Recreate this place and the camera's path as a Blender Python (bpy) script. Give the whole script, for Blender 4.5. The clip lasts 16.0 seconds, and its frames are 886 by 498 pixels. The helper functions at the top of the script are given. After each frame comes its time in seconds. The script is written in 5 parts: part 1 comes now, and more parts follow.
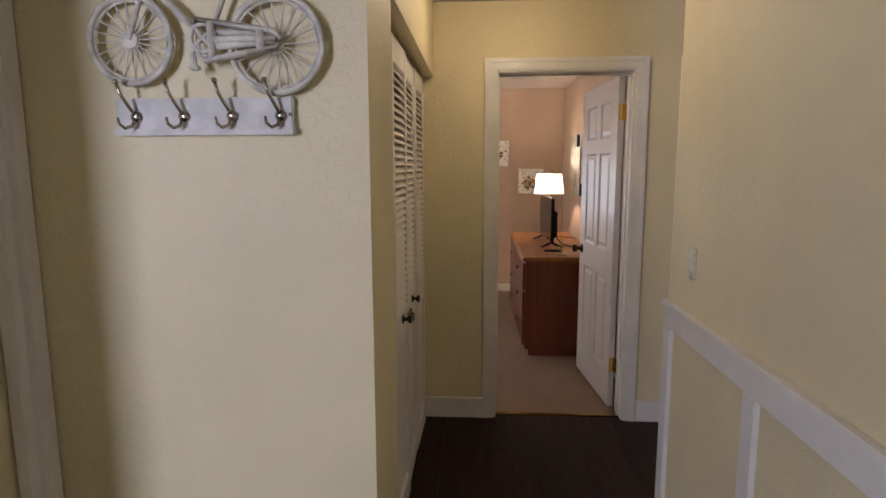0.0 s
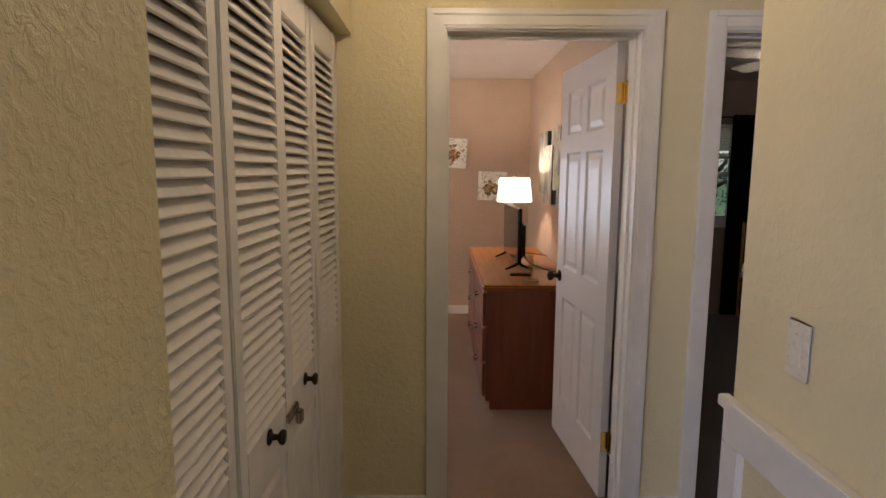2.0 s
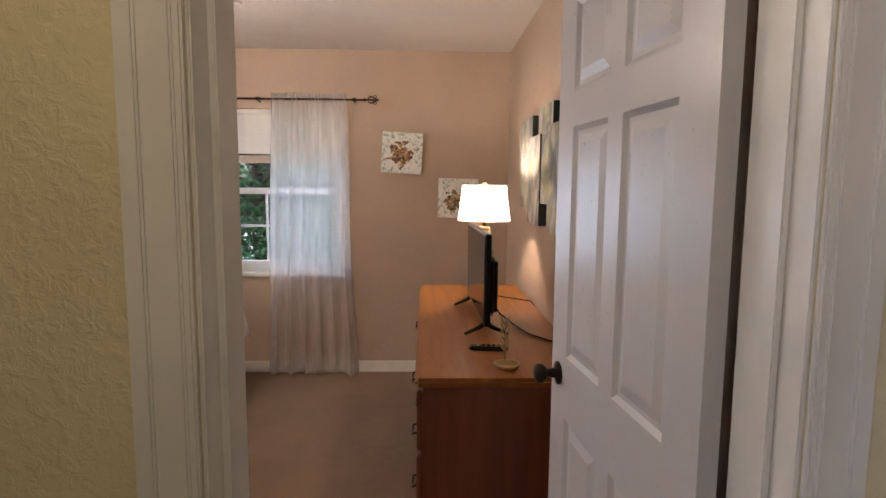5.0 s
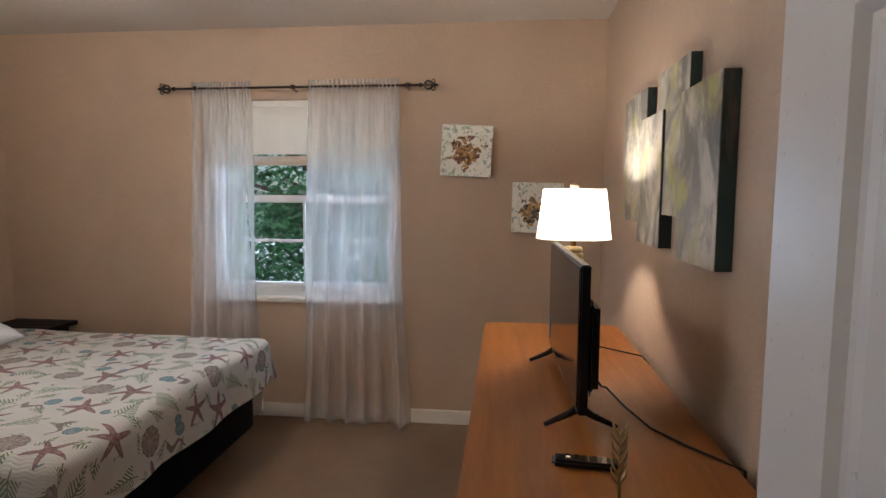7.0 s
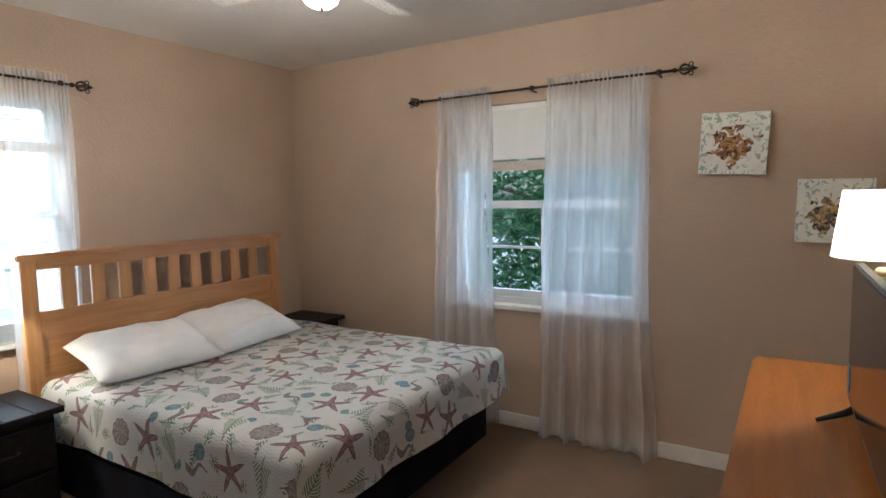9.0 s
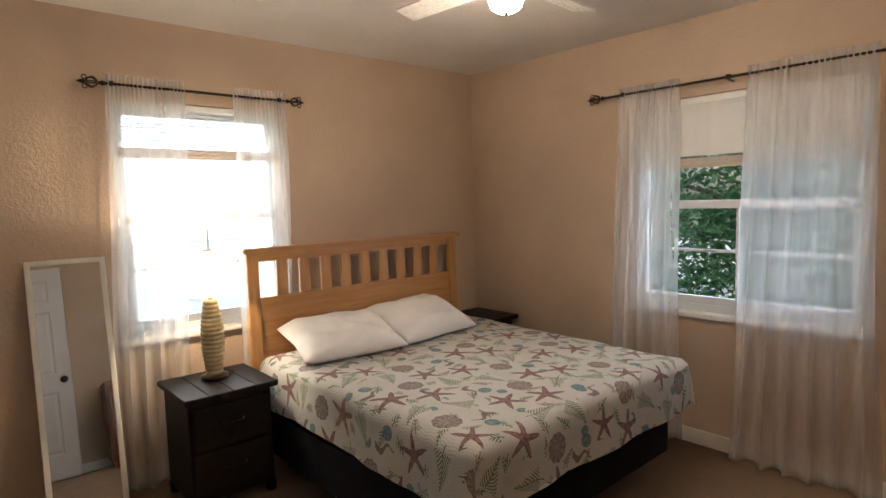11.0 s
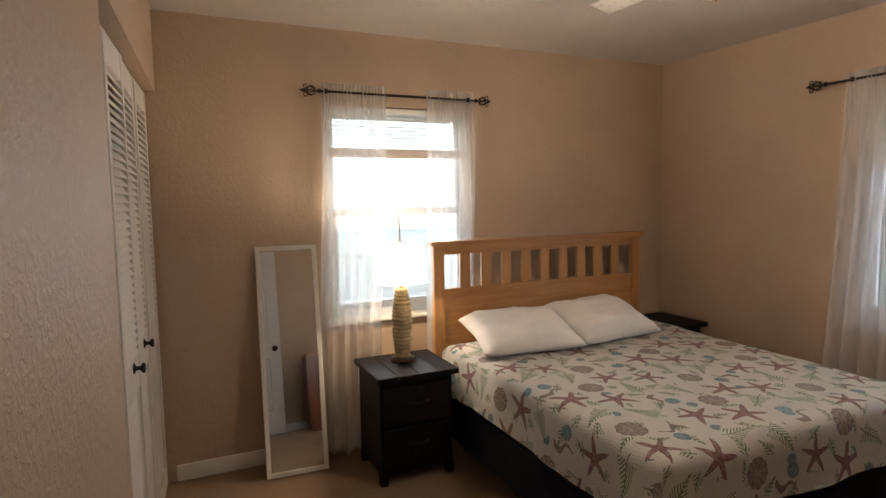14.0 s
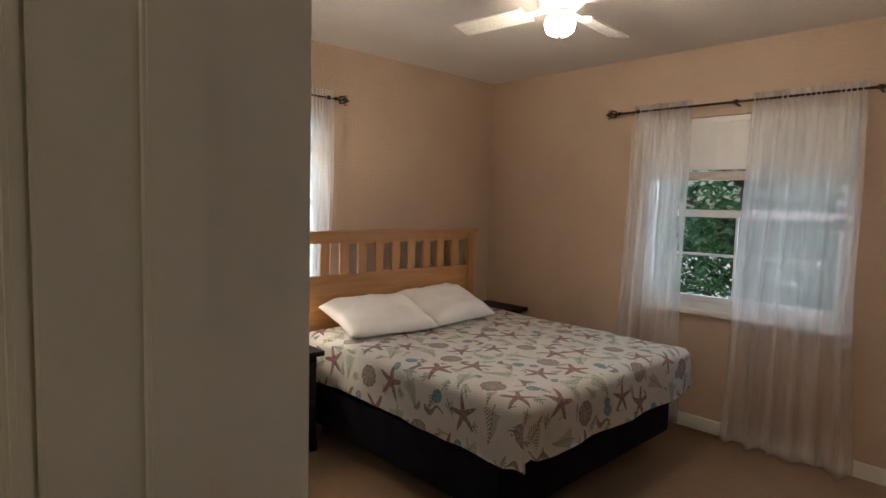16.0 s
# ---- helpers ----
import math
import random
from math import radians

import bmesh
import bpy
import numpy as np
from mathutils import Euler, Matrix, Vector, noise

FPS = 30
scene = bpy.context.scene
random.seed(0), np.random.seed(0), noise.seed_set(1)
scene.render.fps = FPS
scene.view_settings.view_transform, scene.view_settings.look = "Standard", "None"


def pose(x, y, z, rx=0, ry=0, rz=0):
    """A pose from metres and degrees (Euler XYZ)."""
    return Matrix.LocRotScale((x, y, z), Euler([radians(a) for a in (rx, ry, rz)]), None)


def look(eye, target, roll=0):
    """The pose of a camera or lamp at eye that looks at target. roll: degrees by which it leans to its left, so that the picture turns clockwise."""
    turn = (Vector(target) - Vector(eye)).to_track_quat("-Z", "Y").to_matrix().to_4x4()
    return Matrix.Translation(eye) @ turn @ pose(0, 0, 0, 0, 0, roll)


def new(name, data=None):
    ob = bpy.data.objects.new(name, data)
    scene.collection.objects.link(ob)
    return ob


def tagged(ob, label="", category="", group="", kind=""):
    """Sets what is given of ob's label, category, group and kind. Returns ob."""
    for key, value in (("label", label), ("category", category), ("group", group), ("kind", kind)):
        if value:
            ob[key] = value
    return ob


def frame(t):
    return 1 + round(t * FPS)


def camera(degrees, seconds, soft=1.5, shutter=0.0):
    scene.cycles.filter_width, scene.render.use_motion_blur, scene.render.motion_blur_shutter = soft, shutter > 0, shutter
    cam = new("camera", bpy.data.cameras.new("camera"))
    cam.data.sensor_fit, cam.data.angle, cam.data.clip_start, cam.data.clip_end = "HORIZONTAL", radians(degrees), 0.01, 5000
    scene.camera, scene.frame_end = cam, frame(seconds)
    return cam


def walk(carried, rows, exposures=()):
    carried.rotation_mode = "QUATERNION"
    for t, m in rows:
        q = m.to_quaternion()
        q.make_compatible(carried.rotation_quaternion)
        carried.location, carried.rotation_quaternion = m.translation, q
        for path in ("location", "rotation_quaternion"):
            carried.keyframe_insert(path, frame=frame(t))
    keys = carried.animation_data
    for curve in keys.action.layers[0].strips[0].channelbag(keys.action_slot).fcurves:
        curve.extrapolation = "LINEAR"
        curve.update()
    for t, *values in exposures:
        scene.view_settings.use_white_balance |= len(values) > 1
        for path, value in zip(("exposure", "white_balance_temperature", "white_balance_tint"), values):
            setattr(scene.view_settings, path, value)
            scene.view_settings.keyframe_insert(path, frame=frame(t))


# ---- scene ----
cam = camera(75.6, 16.0)
PATH = [
    (0, (0.172, -0.112, 1.504), (0.047, 1.864, 1.222), -0.2),
    (0.5, (0.172, 0.157, 1.506), (0.085, 2.135, 1.226), 0.0),
    (1, (0.208, 0.434, 1.508), (0.158, 2.414, 1.228), 0.0),
    (1.5, (0.236, 0.678, 1.491), (0.208, 2.659, 1.215), 0.1),
    (2, (0.253, 0.927, 1.498), (0.264, 2.909, 1.225), 0.3),
    (2.5, (0.309, 1.186, 1.501), (0.357, 3.167, 1.23), 0.4),
    (3, (0.367, 1.437, 1.495), (0.425, 3.419, 1.23), 0.5),
    (3.5, (0.388, 1.715, 1.494), (0.466, 3.697, 1.237), 0.7),
    (4, (0.433, 1.972, 1.482), (0.531, 3.954, 1.231), 0.8),
    (6.5, (0.643, 3.242, 1.403), (0.532, 5.232, 1.217), 0.2),
    (7, (0.605, 3.408, 1.412), (0.389, 5.389, 1.224), 0.3),
    (7.5, (0.606, 3.553, 1.446), (0.182, 5.498, 1.245), -0.5),
    (8, (0.62, 3.628, 1.448), (-0.06, 5.499, 1.253), -0.8),
    (8.5, (0.619, 3.65, 1.449), (-0.255, 5.438, 1.256), -0.9),
    (9, (0.631, 3.65, 1.449), (-0.411, 5.346, 1.262), -1.2),
    (11.5, (0.605, 3.602, 1.454), (-0.964, 4.83, 1.282), -1.5),
    (12, (0.598, 3.588, 1.457), (-1.039, 4.723, 1.285), -1.4),
    (12.5, (0.591, 3.574, 1.464), (-1.108, 4.615, 1.288), -1.4),
    (13, (0.59, 3.558, 1.467), (-1.158, 4.515, 1.29), -1.2),
    (13.5, (0.591, 3.549, 1.467), (-1.194, 4.435, 1.289), -1.0),
    (14, (0.592, 3.548, 1.466), (-1.22, 4.376, 1.288), -0.9),
    (14.5, (0.585, 3.535, 1.463), (-1.239, 4.336, 1.284), -0.7),
    (15, (0.584, 3.438, 1.46), (-1.225, 4.272, 1.28), -0.3),
    (15.5, (0.597, 3.314, 1.428), (-1.076, 4.396, 1.26), 0.6),
    (16, (0.633, 3.149, 1.407), (-0.805, 4.53, 1.246), 1.5),
]
EXPOSURES = [(0.0, 0.1, 6200, 21), (4.0, 0.35, 6000, 20), (6.5, -0.15, 5650, 14), (9.0, -0.05, 5150, 6), (11.5, -0.25, 6350, 13), (14.0, -0.55, 6400, 14), (15.2, -0.55, 5950, 11), (16.0, -0.5, 6050, 12)]
walk(cam, [(t, look(eye, target, roll)) for t, eye, target, roll in PATH], EXPOSURES)

# ---- world and lights ----
world = bpy.data.worlds.new("sky")
scene.world = world
world.use_nodes = True
wn = world.node_tree.nodes
sky = wn.new("ShaderNodeTexSky")
sky.sky_type = "NISHITA"
sky.sun_disc = False
sky.sun_elevation, sky.sun_rotation = radians(58), radians(190)
world.node_tree.links.new(sky.outputs[0], wn["Background"].inputs[0])
wn["Background"].inputs[1].default_value = 0.1


def lamp(name, kind, m, watts, colour, size=0.05, size_y=None):
    data = bpy.data.lights.new(name, kind)
    data.energy, data.color = watts, colour
    if kind == "AREA":
        data.shape, data.size, data.size_y = "RECTANGLE", size, size_y
    elif kind == "POINT":
        data.shadow_soft_size = size
    else:
        data.angle = size
    ob = new(name, data)
    ob.matrix_world = m
    return ob


WARM = (1.0, 0.80, 0.57)
lamp("sun", "SUN", look((0, -5.3, 9), (0.9, 0, 0)), 3.0, (1, 0.95, 0.86), radians(0.5))
lamp("west_window_daylight", "AREA", look((-2.80, 4.76, 1.36), (0, 4.76, 1.36)), 26, (0.94, 0.97, 1.0), 0.86, 1.16)
lamp("entry_window_daylight", "AREA", look((-2.1, -2.3, 1.65), (-0.6, 1.3, 1.2)), 80, (0.74, 0.80, 1.0), 0.55, 1.3)
lamp("north_window_daylight", "AREA", look((-0.655, 6.99, 1.36), (-0.655, 0, 1.1)), 21, (0.80, 0.87, 1.0), 1.15, 1.16)
lamp("dresser_lamp_bulb", "POINT", pose(0.88, 5.76, 1.385), 24, WARM, 0.035)
lamp("nightstand_lamp_bulb", "POINT", pose(-2.31, 4.62, 1.160), 34, WARM, 0.035)
# Warm fill added to brighten the hall; no known fixture hangs here.
lamp("hall_fill_light", "POINT", pose(0.35, 2.44, 2.28), 7.5, (1, 0.82, 0.55), 0.09)
# Second, weaker fill for the side hall, not a lamp of the house.
lamp("side_hall_fill_light", "POINT", pose(2.3, 2.6, 2.3), 2.5, (1, 0.80, 0.52), 0.08)


# ---- materials ----
class Nodes:
    """A small helper round a material's node tree."""

    def __init__(self, name):
        self.mat = bpy.data.materials.new(name)
        self.mat.use_nodes = True
        self.tree = self.mat.node_tree
        self.shader = self.tree.nodes["Principled BSDF"]
        self.out = self.tree.nodes["Material Output"]

    def add(self, kind, **inputs):
        n = self.tree.nodes.new(kind)
        for key, value in inputs.items():
            self.put(n.inputs[int(key[1:])] if key[0] == "i" and key[1:].isdigit() else n.inputs[key.replace("_", " ")], value)
        return n

    def put(self, socket, value):
        if isinstance(value, bpy.types.NodeSocket):
            self.tree.links.new(value, socket)
        elif isinstance(value, bpy.types.Node):
            self.tree.links.new(value.outputs[0], socket)
        else:
            socket.default_value = (*value, 1.0) if isinstance(value, tuple) and len(value) == 3 and socket.type == "RGBA" else value

    def math(self, op, a, b=0.0, c=0.0):
        n = self.add("ShaderNodeMath", i0=a, i1=b, i2=c)
        n.operation = op
        return n.outputs[0]

    def mix(self, fac, a, b):
        n = self.tree.nodes.new("ShaderNodeMix")
        n.data_type = "RGBA"
        self.put(n.inputs[0], fac)
        self.put(n.inputs[6], a)
        self.put(n.inputs[7], b)
        return n.outputs[2]

    def ramp(self, value, lo, hi):
        n = self.add("ShaderNodeMapRange", i0=value, i1=lo, i2=hi)
        n.interpolation_type = "SMOOTHSTEP"
        return n.outputs[0]

    def coords(self, scale=(1, 1, 1), kind="Object"):
        c = self.add("ShaderNodeTexCoord")
        m = self.add("ShaderNodeMapping", Vector=c.outputs[kind])
        m.inputs["Scale"].default_value = scale
        return m.outputs[0]

    def noise(self, vec, scale, detail=3.0, rough=0.55, distort=0.0):
        return self.add("ShaderNodeTexNoise", Vector=vec, Scale=scale, Detail=detail, Roughness=rough, Distortion=distort).outputs[0]

    def bump(self, height, strength, distance=0.01):
        b = self.add("ShaderNodeBump", Height=height, Strength=strength, Distance=distance)
        self.put(self.shader.inputs["Normal"], b)

    def set(self, **kw):
        for key, value in kw.items():
            self.put(self.shader.inputs[key.replace("_", " ")], value)
        return self


def rgb(c, f):
    return tuple(min(1.0, v * f) for v in c)


def plain(name, colour, rough=0.5, metal=0.0, vary=0.12, scale=6.0, bump=0.0, bump_scale=200.0, stretch=(1, 1, 1), **kw):
    """Paint, plastic, metal: two scales of variation, fine relief."""
    n = Nodes(name)
    v = n.coords(stretch)
    big, fine = n.noise(v, scale), n.noise(v, scale * 14, 2.0)
    c = n.mix(n.ramp(big, 0.3, 0.7), rgb(colour, 1 - vary), rgb(colour, 1 + vary * 0.6))
    c = n.mix(n.math("MULTIPLY", n.ramp(fine, 0.5, 0.8), vary), c, rgb(colour, 0.6))
    n.set(Base_Color=c, Roughness=n.ramp(n.math("ADD", n.math("MULTIPLY", fine, 0.08), rough - 0.04), 0.0, 1.0) if rough > 0.2 else rough, Metallic=metal, **kw)
    if bump:
        n.bump(n.noise(v, bump_scale, 3.0), bump, 0.004)
    return n.mat


def plaster(name, colour, stretch=(1, 1, 1)):
    """Knock-down wall texture under satin paint."""
    n = Nodes(name)
    v = n.coords(stretch)
    blobs = n.ramp(n.noise(v, 46, 4.0, 0.62, 0.5), 0.40, 0.66)
    grain = n.noise(v, 260, 2.0)
    stain = n.noise(v, 1.6, 4.0)
    c = n.mix(n.ramp(stain, 0.3, 0.75), rgb(colour, 0.93), rgb(colour, 1.04))
    n.set(Base_Color=c, Roughness=n.math("ADD", n.math("MULTIPLY", blobs, -0.10), 0.55))
    n.bump(n.math("ADD", blobs, n.math("MULTIPLY", grain, 0.35)), 0.40, 0.004)
    return n.mat


def wood(name, light, dark, along=(1, 12, 12), rough=0.35, coat=0.0, scale=2.2, shine=0.5):
    n = Nodes(name)
    v = n.coords(along)
    grain = n.noise(v, scale, 5.0, 0.6, 0.6)
    pores = n.noise(v, scale * 11, 3.0, 0.7)
    rnd = n.add("ShaderNodeObjectInfo").outputs["Random"]
    c = n.mix(n.ramp(grain, 0.3, 0.72), dark, light)
    c = n.mix(n.math("MULTIPLY", n.ramp(pores, 0.55, 0.8), 0.35), c, rgb(dark, 0.6))
    c = n.mix(n.math("MULTIPLY", rnd, 0.18), c, rgb(dark, 0.8))
    n.set(Base_Color=c, Roughness=n.math("ADD", n.math("MULTIPLY", pores, 0.2), rough - 0.08), Coat_Weight=coat, Coat_Roughness=0.22, Specular_IOR_Level=shine)
    n.bump(pores, 0.08, 0.002)
    return n.mat


def carpet(name, colour):
    n = Nodes(name)
    v = n.coords()
    tuft, patch, tracks = n.noise(v, 170, 2.0, 0.7), n.noise(v, 16, 4.0, 0.6), n.noise(v, 2.4, 3.0, 0.5, 0.5)
    c = n.mix(n.ramp(tuft, 0.32, 0.7), rgb(colour, 0.42), rgb(colour, 1.25))
    c = n.mix(n.math("MULTIPLY", n.ramp(patch, 0.4, 0.65), 0.65), c, rgb(colour, 0.65))
    c = n.mix(n.math("MULTIPLY", n.ramp(tracks, 0.45, 0.65), 0.3), c, rgb(colour, 1.3))
    n.set(Base_Color=c, Roughness=0.95, Sheen_Weight=0.25)
    n.bump(n.math("ADD", tuft, n.math("MULTIPLY", patch, 0.8)), 0.9, 0.012)
    return n.mat


def sheer(name, colour, cover=0.335):
    """Sheer voile: threads that let part of the light straight through, the rest diffuse."""
    n = Nodes(name)
    v = n.coords((1, 1, 0.12))
    slub = n.noise(v, 60, 2.0, 0.5)
    folds = n.noise(v, 7, 2.0)
    diff = n.add("ShaderNodeBsdfDiffuse", Color=colour)
    trans = n.add("ShaderNodeBsdfTranslucent", Color=colour)
    cloth = n.add("ShaderNodeMixShader", i0=0.4, i1=diff, i2=trans)
    clear = n.add("ShaderNodeBsdfTransparent")
    fac = n.math("ADD", n.math("MULTIPLY", n.ramp(slub, 0.3, 0.7), 0.03), n.math("ADD", n.math("MULTIPLY", n.ramp(folds, 0.3, 0.7), 0.10), cover - 0.08))
    n.put(n.out.inputs[0], n.add("ShaderNodeMixShader", i0=fac, i1=clear, i2=cloth))
    return n.mat


def glass(name):
    n = Nodes(name)
    clear = n.add("ShaderNodeBsdfTransparent", Color=(0.93, 0.96, 0.95))
    gloss = n.add("ShaderNodeBsdfGlossy", Roughness=0.02)
    n.put(n.out.inputs[0], n.add("ShaderNodeMixShader", i0=n.add("ShaderNodeFresnel", IOR=1.45), i1=clear, i2=gloss))
    return n.mat


def lampshade(name, colour):
    n = Nodes(name)
    v = n.coords((1, 1, 1))
    weave = n.noise(v, 300, 2.0)
    c = n.mix(weave, rgb(colour, 0.9), colour)
    n.put(n.out.inputs[0], n.add("ShaderNodeMixShader", i0=0.62, i1=n.add("ShaderNodeBsdfDiffuse", Color=c), i2=n.add("ShaderNodeBsdfTranslucent", Color=c)))
    return n.mat


def glow(name, colour, strength):
    n = Nodes(name)
    n.set(Base_Color=colour, Emission_Color=colour, Emission_Strength=strength)
    return n.mat


def lattice(n, uv, cell, shift, jitter):
    """A staggered lattice of motifs: place inside the cell, turned at random, its kind (0 to 5) and two random numbers."""
    sc = n.add("ShaderNodeVectorMath", i0=uv, i1=(1 / cell, 1 / cell, 0.0))
    sc.operation = "MULTIPLY"
    at = n.add("ShaderNodeVectorMath", i0=sc.outputs[0], i1=(20.0 + shift, 20.0 + shift, 0.0)).outputs[0]
    s = n.add("ShaderNodeSeparateXYZ", Vector=at)
    row = n.math("FLOOR", s.outputs[1])
    along = n.math("ADD", s.outputs[0], n.math("MULTIPLY", n.math("MODULO", row, 2.0), 0.5))
    col = n.math("FLOOR", along)
    seed = n.add("ShaderNodeCombineXYZ", X=col, Y=row, Z=shift)
    white = n.add("ShaderNodeTexWhiteNoise", Vector=seed.outputs[0])
    h = n.add("ShaderNodeSeparateColor", Color=white.outputs["Color"])
    x = n.math("MULTIPLY", n.math("SUBTRACT", n.math("SUBTRACT", along, col), n.math("ADD", 0.5 - jitter / 2, n.math("MULTIPLY", h.outputs[1], jitter))), cell)
    y = n.math("MULTIPLY", n.math("SUBTRACT", n.math("SUBTRACT", s.outputs[1], row), n.math("ADD", 0.5 - jitter / 2, n.math("MULTIPLY", h.outputs[2], jitter))), cell)
    turn = n.add("ShaderNodeVectorRotate", Vector=n.add("ShaderNodeCombineXYZ", X=x, Y=y).outputs[0], Angle=n.math("MULTIPLY", h.outputs[0], 6.28))
    p = n.add("ShaderNodeSeparateXYZ", Vector=turn.outputs[0])
    kind = n.math("MODULO", n.math("ADD", col, n.math("MULTIPLY", row, 2.0)), 6.0)
    return p.outputs[0], p.outputs[1], kind, h.outputs[1], h.outputs[2]


def quilt_print(name, ground, stars, shells, blues, fronds, cell=0.168):
    """Watercolour sea-life print: starfish, sand dollars, coral sprigs, sea horses and small shells in a staggered repeat."""
    n = Nodes(name)
    uvn = n.add("ShaderNodeTexCoord").outputs["UV"]
    wob = n.noise(uvn, 26, 2.0)
    wash = n.noise(uvn, 60, 3.0, 0.6)
    c = n.mix(n.ramp(n.noise(uvn, 4.0, 3.0), 0.35, 0.7), ground, rgb(ground, 0.94))
    k = cell / 0.195

    def times(*vs):
        out = vs[0]
        for v in vs[1:]:
            out = n.math("MULTIPLY", out, v)
        return out

    def is_kind(kind, *which):
        out = None
        for w in which:
            m = n.math("COMPARE", kind, float(w), 0.3)
            out = m if out is None else n.math("MAXIMUM", out, m)
        return out

    def polar(x, y):
        return n.math("SQRT", n.math("ADD", times(x, x), times(y, y))), n.math("ARCTAN2", y, x)

    def sprig(c, x, y, mask, tone, half):
        """A stem with paired twigs that point up and shorten to the tip."""
        bend = n.math("ADD", x, times(n.math("SINE", times(y, 30.0 / k)), 0.006 * k))
        ax = n.math("ABSOLUTE", bend)
        up = n.math("DIVIDE", n.math("ADD", y, half), 2 * half)
        saw = n.math("FRACT", times(n.math("SUBTRACT", y, n.math("ADD", times(ax, 1.2), times(wob, 0.012 * k))), 48.0 / k))
        reach = times(half * 0.95, n.math("SUBTRACT", 1.05, up), n.math("ADD", 0.35, times(wob, 0.7)))
        leaf = times(n.math("LESS_THAN", saw, 0.44), n.math("LESS_THAN", ax, reach), n.math("GREATER_THAN", up, 0.18))
        m = n.math("MAXIMUM", leaf, n.math("LESS_THAN", ax, 0.0028 * k))
        m = times(m, n.math("LESS_THAN", n.math("ABSOLUTE", y), half), mask)
        return n.mix(times(m, 0.85), c, n.mix(n.ramp(wash, 0.3, 0.7), tone, rgb(tone, 1.5)))

    def shell(c, x, y, mask, tone, size, ribs):
        """A scalloped disc with rays, a pale ring and a dark rim."""
        r, a = polar(x, y)
        rr = n.math("ADD", n.math("ADD", size * 0.92, times(n.math("COSINE", a), size * 0.10)), n.math("ADD", times(n.math("ABSOLUTE", n.math("SINE", times(a, ribs / 2))), size * 0.10), times(wob, size * 0.2)))
        q = n.math("DIVIDE", r, rr)
        rays = times(n.math("GREATER_THAN", n.math("SINE", times(a, float(ribs))), 0.45), n.ramp(q, 0.1, 0.4), 0.55)
        t = n.mix(n.ramp(wash, 0.3, 0.72), tone, n.mix(0.45, tone, ground))
        t = n.mix(rays, t, rgb(tone, 0.4))
        t = n.mix(times(n.ramp(q, 0.80, 0.98), 0.5), t, rgb(tone, 0.35))
        return n.mix(times(n.math("LESS_THAN", q, 1.0), mask, 0.9), c, t)

    # small fillers between the large motifs
    x, y, kind, g, b = lattice(n, uvn, cell * 0.72, 0.37, 0.3)
    c = sprig(c, x, y, is_kind(kind, 0, 2, 3, 4, 5), rgb(fronds, 0.9), 0.054 * k)
    c = shell(c, x, y, is_kind(kind, 1), blues, 0.024 * k, 9)
    # the large repeat, each on its own clear ground
    x, y, kind, g, b = lattice(n, uvn, cell, 0.0, 0.16)
    r, a = polar(x, y)
    clear = times(n.math("LESS_THAN", r, 0.072 * k), n.math("SUBTRACT", 1.0, is_kind(kind, 5)))
    c = n.mix(clear, c, ground)
    c = sprig(c, x, y, is_kind(kind, 1, 4), fronds, 0.094 * k)
    c = shell(c, x, y, is_kind(kind, 2), shells, 0.060 * k, 10)
    xs = n.math("SUBTRACT", x, 0.030 * k)
    c = shell(c, xs, n.math("ADD", y, 0.03 * k), is_kind(kind, 5), blues, 0.032 * k, 11)
    horse = n.math("ABSOLUTE", n.math("ADD", n.math("ADD", x, 0.035 * k), times(n.math("SINE", times(y, 62.0 / k)), 0.016 * k)))
    girth = times(0.013 * k, n.math("ADD", 0.35, n.ramp(y, -0.06 * k, 0.05 * k)))
    m = times(n.math("LESS_THAN", horse, girth), n.math("LESS_THAN", n.math("ABSOLUTE", y), 0.07 * k), is_kind(kind, 5))
    c = n.mix(times(m, 0.85), c, n.mix(n.math("GREATER_THAN", n.math("SINE", times(y, 420.0 / k)), 0.0), rgb(shells, 0.45), shells))
    p = n.math("ABSOLUTE", n.math("SUBTRACT", n.math("FRACT", n.math("ADD", times(a, 0.79577), 2.5)), 0.5))
    p = n.math("POWER", times(p, 2.0), 2.4)
    size = times(k, n.math("ADD", 0.090, times(b, 0.028)))
    star_r = times(size, n.math("ADD", times(p, 0.76), n.math("ADD", 0.22, times(wob, 0.10))))
    q = n.math("DIVIDE", r, star_r)
    tone = n.mix(n.ramp(wash, 0.32, 0.70), rgb(stars, 0.75), n.mix(0.30, stars, ground))
    tone = n.mix(times(n.ramp(p, 0.80, 0.99), n.ramp(q, 0.9, 0.4), 0.4), tone, rgb(ground, 0.6))
    tone = n.mix(times(n.ramp(q, 0.80, 0.98), 0.5), tone, rgb(stars, 0.45))
    c = n.mix(times(n.math("LESS_THAN", q, 1.0), is_kind(kind, 0, 3), 0.93), c, tone)
    n.set(Base_Color=c, Roughness=0.85, Sheen_Weight=0.1)
    s = n.add("ShaderNodeSeparateXYZ", Vector=uvn)
    rows = n.math("SINE", times(n.math("ADD", s.outputs[1], times(n.math("SINE", times(s.outputs[0], 95.0)), 0.004)), 240.0))
    cols = n.math("SINE", times(s.outputs[0], 110.0))
    n.bump(n.math("ADD", times(n.math("ABSOLUTE", rows), 0.6), n.math("ADD", times(cols, 0.2), times(wob, 0.8))), 0.42, 0.004)
    return n.mat


